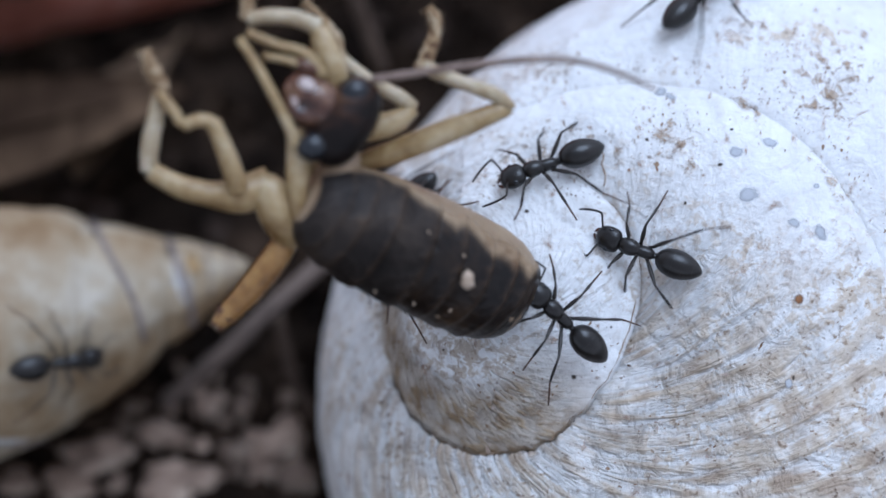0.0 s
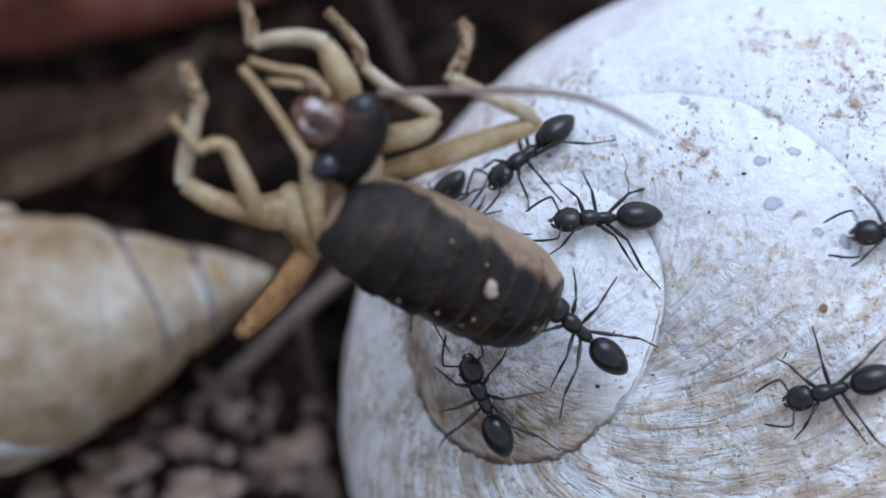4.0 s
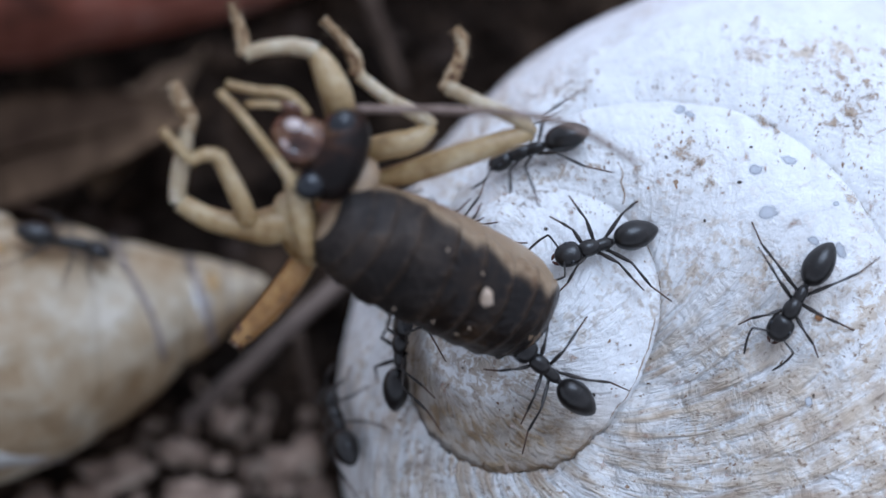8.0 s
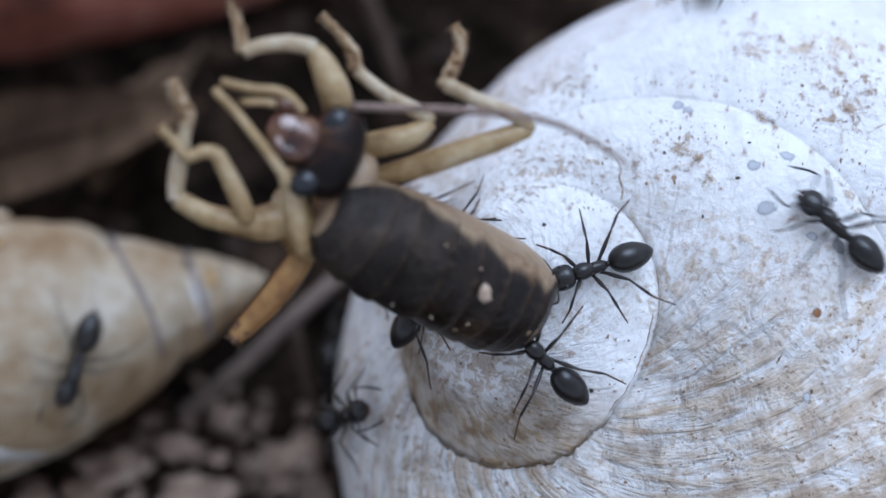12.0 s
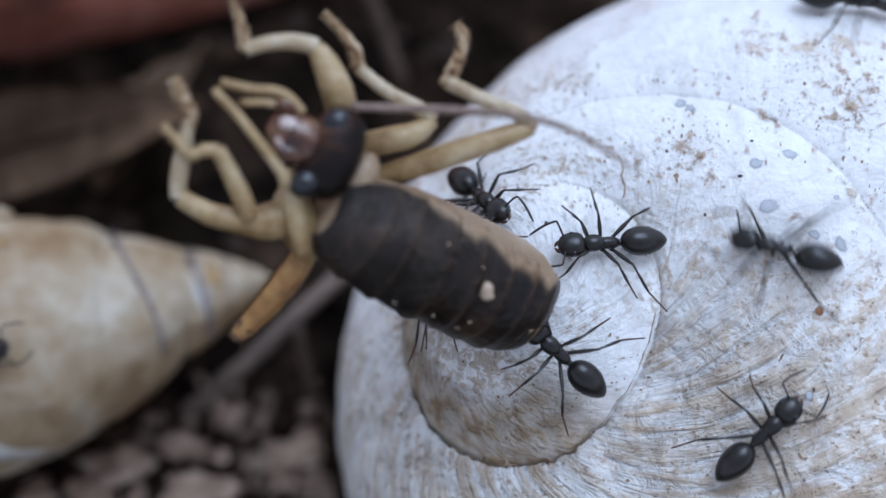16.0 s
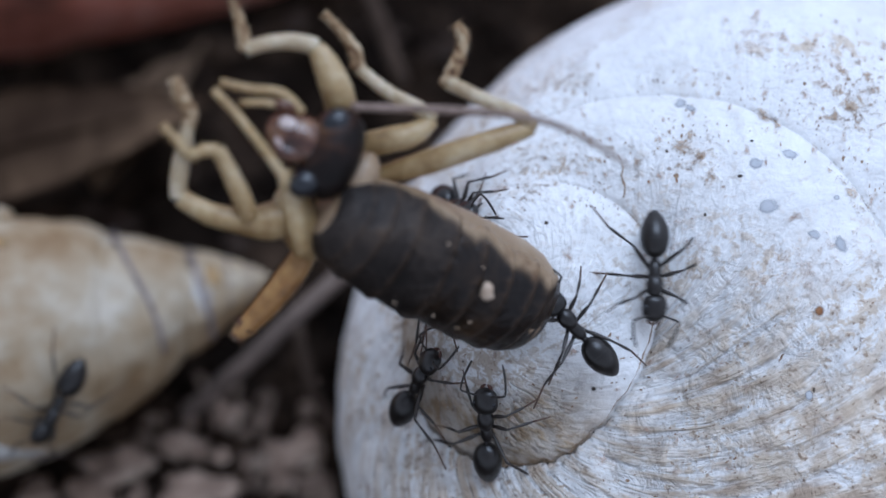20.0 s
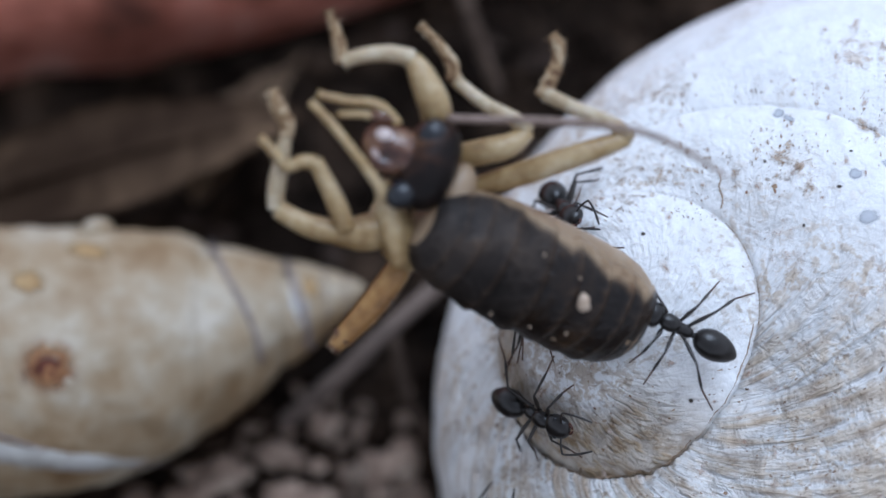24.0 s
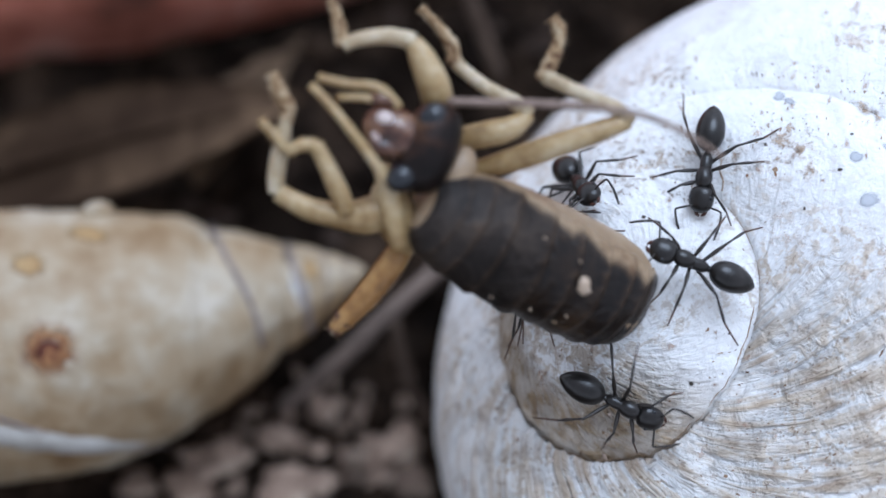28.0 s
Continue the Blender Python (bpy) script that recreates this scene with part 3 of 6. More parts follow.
# pebbles: place on the ground (x, y), half length, half width, half height, turn
PEBBLES = [(-13.57, -0.19, 0.76, 0.60, 0.50, 20), (-11.67, -0.45, 1.46, 0.86, 0.70, -15), (-14.36, -1.51, 1.50, 1.05, 0.85, 15),
           (-10.91, -2.81, 1.99, 0.99, 0.85, 5), (-9.73, 1.15, 0.86, 0.61, 0.51, 40), (-7.95, 1.02, 0.76, 0.66, 0.51, 0),
           (-8.61, -1.38, 0.65, 0.50, 0.40, 70), (-6.63, -0.85, 1.51, 1.10, 0.85, 30), (-15.52, -2.68, 0.99, 0.85, 0.65, 0),
           (-12.99, 0.61, 0.61, 0.46, 0.40, 10), (-5.58, -2.42, 1.00, 0.85, 0.65, 10), (-11.49, 0.75, 0.51, 0.38, 0.30, 0),
           (-15.52, 11.03, 1.12, 0.80, 0.64, 10), (-13.84, 9.71, 0.79, 0.63, 0.48, 0), (-0.11, 19.97, 1.11, 1.00, 0.72, 0),
           (-9.60, 9.41, 0.69, 0.58, 0.47, 0), (-5.32, 17.90, 0.82, 0.66, 0.49, 0), (-18.03, -2.42, 1.00, 0.75, 0.50, 0),
           (-7.07, -2.42, 0.60, 0.45, 0.40, 50), (-4.39, 12.37, 1.07, 0.80, 0.70, 0), (-8.00, 2.10, 0.46, 0.33, 0.31, 20),
           (-8.93, 0.21, 0.35, 0.30, 0.25, 0), (-6.19, 1.28, 0.41, 0.33, 0.28, 50), (-7.65, -0.32, 0.50, 0.38, 0.33, 10),
           (-5.63, -0.59, 0.45, 0.35, 0.30, 80), (-9.89, -0.85, 0.40, 0.30, 0.25, 0), (-8.20, -2.16, 0.45, 0.35, 0.30, 30),
           (-4.67, 1.28, 0.36, 0.25, 0.23, 0), (-12.10, -1.64, 0.35, 0.30, 0.25, 0), (-13.53, -2.68, 0.65, 0.50, 0.40, 0),
           (-16.16, -0.85, 0.40, 0.33, 0.28, 0), (-10.27, 1.82, 0.38, 0.31, 0.25, 0), (-11.10, 2.91, 0.33, 0.26, 0.23, 0),
           (-7.28, 3.46, 0.36, 0.28, 0.23, 0), (-6.11, 2.91, 0.31, 0.26, 0.20, 0), (-9.55, 2.64, 0.31, 0.26, 0.20, 0),
           (-16.57, -2.03, 0.50, 0.37, 0.30, 30), (-3.29, 10.88, 0.53, 0.42, 0.35, 0), (-16.93, 12.07, 0.59, 0.43, 0.35, 0),
           (-12.19, 13.27, 0.48, 0.38, 0.32, 0), (-2.33, 20.78, 0.67, 0.50, 0.39, 0), (-7.37, 21.75, 0.61, 0.50, 0.39, 30)]
for i, (x, y, a, b, c, turn) in enumerate(PEBBLES):
    # pebbles beyond y = 9 take the darkened colours
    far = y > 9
    ob = lump("pebble", (0.88 * a, 0.88 * b, c), DARK_FAR_PEBBLE if far else PEBBLE, i + 1, rough=0.75)
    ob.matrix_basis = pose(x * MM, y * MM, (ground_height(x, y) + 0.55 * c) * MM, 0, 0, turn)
    tagged(ob, "gravel pebble lying in soil, the background's darkness in its colour" if far else "rough pinkish-brown gravel pebble lying on dark soil", "pebble", "gravel pebbles")


def twig(points, label, seed, mat=TWIG):
    ob = tube("twig", points, mat, sides=9, steps=6, wobble=0.12, seed=seed)
    ob.matrix_basis = STAGE
    return tagged(ob, label, "twig")


twig([(-11.35, -7.23, -17, 0.38), (-8.89, -5.23, -15, 0.42), (-6.85, -3.35, -14, 0.43), (-4.44, -1.18, -14, 0.39), (-2.54, 0.51, -15, 0.32)], "grey-brown dry stick leaning against the white shell", 1)
twig([(-6.6, -2.48, -17, 0.2), (-6.15, -4.42, -16, 0.27), (-5.73, -6.15, -16, 0.27), (-4.85, -7.98, -17, 0.23)], "thin bent brown twig beside the white shell", 2, DARK_TWIG)
twig([(-3.99, 14.52, -20, 0.36), (-3.47, 12.19, -20, 0.39), (-2.69, 9.86, -20, 0.36), (-1.81, 7.62, -21, 0.29)], "thin dark twig lying on soil", 3, DARK_TWIG)
twig([(-17.97, -3.22, -24, 0.24), (-13.1, 0.57, -24, 0.3), (-7.15, 3, -24, 0.24)], "thin dark root lying in soil", 4, DARK_TWIG)


def dead_leaf(m, length, width, curl, seed, label, mat=DEAD_LEAF):
    """A curled leaf blade with thickness and a midrib under it."""
    rnd = random.Random(seed)
    verts, faces, nu, nv = [], [], 22, 9
    for side in (0, 1):
        for i in range(nu):
            s = i / (nu - 1)
            w = width * (math.sin(math.pi * min(1, s * 0.96 + 0.02)) ** 0.7) * (1 + 0.06 * rnd.uniform(-1, 1))
            for j in range(nv):
                q = 2 * j / (nv - 1) - 1
                z = curl * q * q * w + 0.8 * math.sin(3 * s + q) + 0.5 * noise.noise(Vector((s * 4, q * 2, seed)))
                verts.append((length * (s - 0.5), w * q * (1 - 0.15 * curl), z - 0.18 * side))
    n = nu * nv
    for i in range(nu - 1):
        for j in range(nv - 1):
            a = i * nv + j
            faces += [(a, a + nv, a + nv + 1, a + 1), (n + a, n + a + 1, n + a + nv + 1, n + a + nv)]
    rim = [i * nv for i in range(nu)] + [(nu - 1) * nv + j for j in range(1, nv)] + [i * nv + nv - 1 for i in reversed(range(nu - 1))] + [j for j in reversed(range(1, nv - 1))]
    for a, b in zip(rim, rim[1:] + rim[:1]):
        faces.append((a, b, n + b, n + a))
    blade = mesh_object("dead_leaf", verts, faces, mat)
    blade.matrix_basis = m
    tagged(blade, label, "leaf")
    tube("midrib", [(length * (s - 0.5), 0, 0.8 * math.sin(3 * s) + 0.15, 0.28 * (1.2 - s)) for s in np.linspace(0.02, 0.98, 12)], mat, blade, sides=6, steps=1)
    return blade


dead_leaf(pose(-0.0200, 0.0122, -0.0160, 8, -6, 13), 19, 2.6, 0.25, 3, "dull brown dead leaf lying on soil")
dead_leaf(pose(-0.0138, 0.0150, -0.0172, -10, 6, 58), 9, 1.5, 0.5, 4, "narrow curled light brown dead leaf on soil", PALE_LEAF)


def build_terracotta():
    """A thick old terracotta slab with a rounded, chipped edge."""
    bm = bmesh.new()
    bmesh.ops.create_cube(bm, size=1.0)
    bmesh.ops.scale(bm, vec=(110, 60, 9.5), verts=bm.verts)
    bmesh.ops.bevel(bm, geom=bm.edges[:], offset=3.6, segments=6, affect="EDGES", profile=0.5)
    bmesh.ops.subdivide_edges(bm, edges=[e for e in bm.edges if e.calc_length() > 20], cuts=40, use_grid_fill=True)
    verts = []
    for v in bm.verts:
        d = 0.9 * noise.noise(v.co * 0.07) + 0.35 * noise.noise(v.co * 0.25) + 0.12 * noise.noise(v.co * 0.9)
        verts.append(v.co + d * v.normal)
    faces = [[v.index for v in f.verts] for f in bm.faces]
    bm.free()
    ob = mesh_object("terracotta_slab", verts, faces, TERRACOTTA)
    turn = 14.0
    c = pose(0, 0, 0, 0, 0, turn) @ Vector((0, 30, 0))
    ob.matrix_basis = pose((-9.2 + c.x) * MM, (22.5 + c.y) * MM, -0.0155, 4, 0, turn)
    return tagged(ob, "weathered reddish terracotta slab with rounded edge on soil", "terracotta")


build_terracotta()


# ---- the long cream shell ----
CREAM = [(0, 0.03), (0.5, 0.55), (1.9, 1.42), (4.3, 2.52), (6.7, 3.8), (9, 4.72), (11.5, 5.5), (15.7, 6.4), (20, 6.75), (25, 6.2), (28.5, 4.4), (30.3, 1.9), (31, 0.3)]


def build_cream_shell():
    """A long spire lying on its side: x runs from the tip back along the axis."""
    shell = thing("spire_shell", Matrix(), "long cream spire shell with rust stain, lying on soil", "snail shell")
    length, rate = 31.0, 1.95
    sides, rows = 96, 190
    grow = smooth_line(CREAM, 8)
    points, whorl = {}, {}
    for i in range(rows):
        s = max(0.02, length * (i / (rows - 1)) ** 1.35)
        body = float(np.interp(s, grow[:, 0], grow[:, 1]))
        for j in range(sides + 1):
            p = 2 * math.pi * j / sides
            w = math.log(s / 2.55) / math.log(rate) + j / sides
            f = w - math.floor(w)
            fade = 1.0 if s < 6 else math.exp(-((s - 6) / 1.6) ** 2)
            groove = fade * (0.10 * (1 - abs(2 * f - 1) ** 2.4) - 0.06 - 0.06 * math.exp(-((min(f, 1 - f)) / 0.04) ** 2))
            r = body * (1 + groove * min(1, s / 3)) + 0.10 * noise.noise(Vector((s * 1.1, math.cos(p) * 4, math.sin(p) * 4))) * min(1, s / 6) + 0.14 * noise.noise(Vector((s * 0.35, math.cos(p) * 2, math.sin(p) * 2))) * min(1, s / 5)
            # the old end is drawn in on its lower side
            rise = 1.15 * min(1.0, max(0.0, (s - 9.5) / 10.0)) ** 1.5
            r *= 1 - rise / max(1.0, body)
            points[i, j], whorl[i, j] = (s, r * math.cos(p) - 0.5 * rise, r * math.sin(p) - 0.866 * rise), math.floor(w)
    groups = {}
    for i in range(rows - 1):
        for j in range(sides):
            groups.setdefault(min(3, max(-1, whorl[i, j])), []).append((i, j))
    made = []
    for k in sorted(groups):
        index, verts, faces = {}, [], []
        for i, j in groups[k]:
            face = []
            for c in ((i, j), (i + 1, j), (i + 1, j + 1), (i, j + 1)):
                if c not in index:
                    index[c] = len(verts)
                    verts.append(points[c])
                face.append(index[c])
            faces.append(face)
        made.append(mesh_object("whorl", verts, faces, OLD_SHELL, shell))
    for turn in (-1.2, -0.2):
        line = []
        for k in range(60):
            w = turn + k / 60
            j = round((w - math.floor(w)) * sides)
            s = 2.55 * rate ** (math.floor(w) if j < sides else math.floor(w))
            level = math.floor(turn) + 1
            s = 2.55 * rate ** (level - j / sides)
            i = min(rows - 1, round((s / length) ** (1 / 1.35) * (rows - 1)))
            line.append((*points[i, j], 0.075 if turn > -1 else 0.05))
        line.sort(key=lambda q: q[0])
        tube("seam_line", line, SEAM_GREY, shell, sides=6, steps=1, wobble=0.25, seed=int(turn * 10))
    tail = [points[rows - 1, j] for j in range(sides)]
    mesh_object("mouth_edge", tail, [tuple(range(sides))], OLD_SHELL, shell)
    return shell, made


cream_shell, cream_whorls = build_cream_shell()
tip, back = Vector((-7.43, -1.22, -15)), Vector((-18.76, -3.98, -13))
way = (back - tip).normalized()
out = (Vector((0, 0, 1)) - way * way.z).normalized()
turn = Matrix((way, out.cross(way), out)).transposed().to_4x4()
cream_shell.matrix_basis = STAGE @ Matrix.Translation(tip * MM) @ turn @ pose(0, 0, 0, -60, 0, 0)


# ---- the insect that the ants have caught ----
def build_prey():
    base = Vector((2.92, -2.38, 0))
    prey = thing("prey_insect", STAGE @ Matrix.Translation(base * MM), "dead tan-legged insect with dark banded abdomen lying on white shell", "insect")

    def piece(name, points, mat, parent=prey, label="", sides=10, flat=1.0, wobble=0.0):
        pts = [(p[0] - base.x, p[1] - base.y, p[2] - base.z, p[3]) for p in points]
        return tube(name, pts, mat, parent, label, sides=sides, steps=4, flat=flat, wobble=wobble)

    def ball(name, a, b, wide, high, mat, parent=prey, label="", **more):
        return egg(name, Vector(a) - base, Vector(b) - base, wide, high, mat, parent, label, **more)

    # abdomen and its plates
    a, b = Vector((-3.03, 0.92, 4.3)) - base, Vector((3.4, -2.19, 0.3)) - base
    prof = [(-0.13, 0.40), (-0.10, 0.58), (-0.06, 0.70), (0.0, 0.80), (0.04, 0.85), (0.10, 0.9), (0.2, 0.97), (0.35, 1.0), (0.5, 1.02), (0.65, 1.02), (0.78, 1.0), (0.87, 0.93), (0.93, 0.82), (0.97, 0.66), (0.99, 0.45), (1.0, 0.15)]
    v, f = loft(egg_rings(a, b, 2.02, 1.75, prof, 32))
    abdomen = mesh_object("abdomen", v, f, MEMBRANE, prey, "pale tan side skin")
    along = (b - a).normalized()
    side = Vector((0, 0, 1)).cross(along).normalized()
    top = along.cross(side)
    rnd = random.Random(11)
    plates = [(-0.125, -0.03, 240), (-0.05, 0.07, 236), (0.05, 0.21, 228), (0.19, 0.40, 214), (0.385, 0.535, 206), (0.52, 0.665, 206),
              (0.65, 0.785, 208), (0.77, 0.885, 211), (0.872, 0.965, 218), (0.955, 1.0, 230)]
    for i, (s0, s1, t1) in enumerate(plates):
        rows, cols = 11, 40
        outer, inner, inked = [], [], []
        for r in range(rows):
            q = r / (rows - 1)
            s = s0 + (s1 - s0) * q
            sag = 0.012 * noise.noise(Vector((i * 3.1, 0.2, 0.9)))
            size = float(np.interp(s, [p for p, _ in prof], [k for _, k in prof]))
            lift = 0.02 + 0.075 * q ** 3 + (0.05 if i == 0 else 0.07 if i < 3 else 0.03 if i == 3 else 0.0)
            for c in range(cols):
                e = c / (cols - 1)
                # the dark ink ends here; the plate itself goes on a little, as pale as the skin
                ink = float(np.interp(s, [-0.05, 0.1, 0.2, 0.3, 0.4, 0.47, 0.53, 0.6, 0.655, 0.70, 0.76, 0.80, 0.86, 0.91, 0.95, 1.0],
                                      [18, 24, 32, 44, 47, 52, 48, 54, 60, 54, 60, 53, 62, 56, 34, 8]))
                ink += 5 * noise.noise(Vector((s * 13, 0.3, 0.7))) + 3 * noise.noise(Vector((s * 34, 1.3, 0.7)))
                edge = ink - 16
                ang = radians(edge + (t1 - edge) * e)
                bumpy = 0.05 * noise.noise(Vector((s * 9, ang * 2.0, 0.5))) + 0.012 * noise.noise(Vector((s * 40, ang * 7, i)))
                inked.append(((math.degrees(ang) - ink) / 30.0 + 0.5, q))
                for store, extra in ((outer, lift * min(1.0, 0.3 + 4 * e) + bumpy), (inner, lift * min(1.0, 0.3 + 4 * e) - 0.07)):
                    store.append(a.lerp(b, s + (sag + 0.016 * math.sin(ang * 1.5 + i)) * q * (0 if i > 8 else 1)) + (2.02 * size + extra) * math.cos(ang) * side + (1.75 * size + extra) * math.sin(ang) * top)
        n = rows * cols
        faces = []
        for r in range(rows - 1):
            for c in range(cols - 1):
                k = r * cols + c
                faces += [(k, k + 1, k + cols + 1, k + cols), (n + k, n + k + cols, n + k + cols + 1, n + k + 1)]
        rim = list(range(cols)) + [r * cols + cols - 1 for r in range(1, rows)] + [(rows - 1) * cols + c for c in reversed(range(cols - 1))] + [r * cols for r in reversed(range(1, rows - 1))]
        for p, q in zip(rim, rim[1:] + rim[:1]):
            faces.append((p, n + p, n + q, q))
        plate = mesh_object("back_plate", outer + inner, faces, DUSTY_PLATE if i in (0, 1, 2, 3) else TERGITE, prey, "dark brown glossy back plate" if i == 4 else "dull grey-brown back plate" if i in (1, 2, 3) else "")
        layer = plate.data.uv_layers.new(name="ink")
        for loop in plate.data.loops:
            layer.data[loop.index].uv = inked[loop.vertex_index % n]

    # crumbs of dirt stuck on the back
    for u, w, r in ((0.58, 94, 0.0), (0.60, 128, 1), (0.52, 76, 1), (0.60, 92, 1), (0.33, 70, 1), (0.45, 140, 1), (0.28, 150, 1)):
        ang = radians(w)
        size = float(np.interp(u, [p for p, _ in prof], [k for _, k in prof]))
        at = a.lerp(b, u) + (2.02 * size + 0.12) * math.cos(ang) * side + (1.75 * size + 0.12) * math.sin(ang) * top
        crumb = lump("crumb", (0.24, 0.36, 0.16) if r == 0 else (0.045, 0.05, 0.035), CRUMB, 3 + u * 9, prey, "pale crumb of dirt" if r == 0 else "", rough=0.5, cuts=2)
        crumb.matrix_basis = pose(at.x * MM, at.y * MM, at.z * MM, 20, 10, 10)

    # thorax and head
    ball("thorax", (-1.99, 1.7, 2.9), (-4.22, 1.81, 3.9), 1.55, 1.0, TAN, label="tan thorax")
    ball("collar", (-2.35, 1.75, 4.35), (-3.45, 2.35, 4.75), 1.28, 0.62, MEMBRANE, label="pinkish-tan neck collar")
    ball("breast", (-4.24, -0.36, 3.7), (-5.3, 2.07, 4.6), 0.75, 0.75, TAN, label="tan breast plate")
    head = ball("head", (-4.2, 1.64, 5.3), (-3.06, 4.59, 5.3), 0.97, 0.9, HEAD_BLACK, label="black rounded head", power=2.3)
    ball("eye", (-3.88, 3.76, 5.7), (-3.04, 4.42, 5.7), 0.46, 0.46, EYE, head, "shiny dark eye")
    ball("eye", (-4.98, 1.89, 5.7), (-3.99, 2.36, 5.7), 0.48, 0.48, EYE, head, "shiny dark eye")
    face = ball("face", (-3.58, 3.06, 5.3), (-5.69, 4.09, 5.6), 0.80, 0.7, MOUTH, head, "reddish-brown mouth parts", power=2.4)
    # pale beads on the lip; the mouth's white glints are put into their colour
    ball("lip", (-5.17, 3.26, 6.1), (-5.42, 3.59, 6.1), 0.10, 0.08, GLINT_LIP, head)
    ball("lip", (-4.73, 3.99, 6.1), (-5.28, 4.13, 6.1), 0.22, 0.14, GLINT_LIP, head, "pale shining lip with a white glint in its colour")
    ball("jaw", (-4.47, 2.95, 5.7), (-5.55, 3.27, 5.9), 0.30, 0.3, MOUTH, head)
    ball("jaw", (-4.56, 4.6, 5.7), (-5.55, 4.73, 5.9), 0.28, 0.28, MOUTH, head)
    piece("palp", [(-4.99, 2.04, 5.6, 0.24), (-5.37, 2.67, 5.9, 0.18), (-6.16, 3.74, 6.2, 0.16), (-6.76, 4.47, 6.2, 0.16), (-7.38, 5.11, 6.2, 0.15)], TAN, head)
    piece("palp", [(-4.56, 4.42, 5.7, 0.16), (-5.18, 5.03, 6, 0.16), (-6.18, 5.16, 6, 0.15), (-7.17, 5.37, 6.1, 0.15)], TAN, head)
    piece("palp", [(-5.02, 4.6, 5.7, 0.15), (-5.73, 4.72, 6, 0.13), (-6.55, 4.72, 6, 0.11)], TAN, head)
    antenna = piece("antenna", [(-2.98, 4.62, 5.4, 0.15), (-1.54, 4.55, 5.8, 0.13), (0.29, 4.46, 6.2, 0.13), (2.11, 4.30, 6.4, 0.12), (3.57, 3.99, 6.5, 0.11), (4.86, 3.38, 6.4, 0.09), (5.97, 2.66, 6.2, 0.06)], ANTENNA, head, "long thin brown antenna", sides=8)
    piece("antenna", [(-5.14, 2.6, 5.3, 0.3), (-4.92, 1.68, 5.1, 0.41), (-4.81, 0.76, 4.9, 0.37), (-4.64, -0.17, 4.6, 0.28)], TAN, head, "short tan stump")

    def bristles(points, parent, count, length, seed):
        """Short stiff hairs along a limb, one mesh."""
        r = random.Random(seed)
        line = smooth_line(points, 6)
        verts, faces = [], []
        for _ in range(count):
            k = r.randrange(1, len(line) - 1)
            c, way = Vector(line[k][:3]), Vector(line[k + 1][:3] - line[k - 1][:3]).normalized()
            out = way.orthogonal().normalized()
            out.rotate(Matrix.Rotation(r.uniform(0, 2 * math.pi), 3, way))
            root, tip = c + out * float(line[k][3]) * 0.9, c + out * (float(line[k][3]) + length * r.uniform(0.5, 1.2)) + way * length * r.uniform(0.1, 0.7)
            side = way.cross(out) * 0.014
            b = len(verts)
            verts += [root + side, root - side, root + way * 0.02, tip]
            faces += [(b, b + 1, b + 3), (b + 1, b + 2, b + 3), (b + 2, b, b + 3)]
        return mesh_object("bristles", verts, faces, DUSTY, parent, smooth=False)

    def leg(femur, tibia, tarsus, mats=(TAN, PALE_TIBIA, DUSTY)):
        root = Vector(femur[0][:3]) - base
        top_part = tube("leg", [(p[0] - base.x - root.x, p[1] - base.y - root.y, p[2] - base.z - root.z, p[3]) for p in femur], mats[0], prey, sides=14, wobble=0.03)
        top_part.matrix_basis = Matrix.Translation(root * MM)
        for name, pts, mat in (("tibia", tibia, mats[1]), ("tarsus", tarsus, mats[2])):
            if pts:
                tube(name, [(p[0] - base.x - root.x, p[1] - base.y - root.y, p[2] - base.z - root.z, p[3]) for p in pts], mat, top_part,
                     "dusty clawed foot" if name == "tarsus" else "", sides=12, wobble=0.34 if name == "tarsus" else 0.04)
                bristles([(p[0] - base.x - root.x, p[1] - base.y - root.y, p[2] - base.z - root.z, p[3]) for p in pts], top_part, 60 if name == "tarsus" else 22, 0.19 if name == "tarsus" else 0.13, len(pts) + int(root.x * 10))
        return top_part

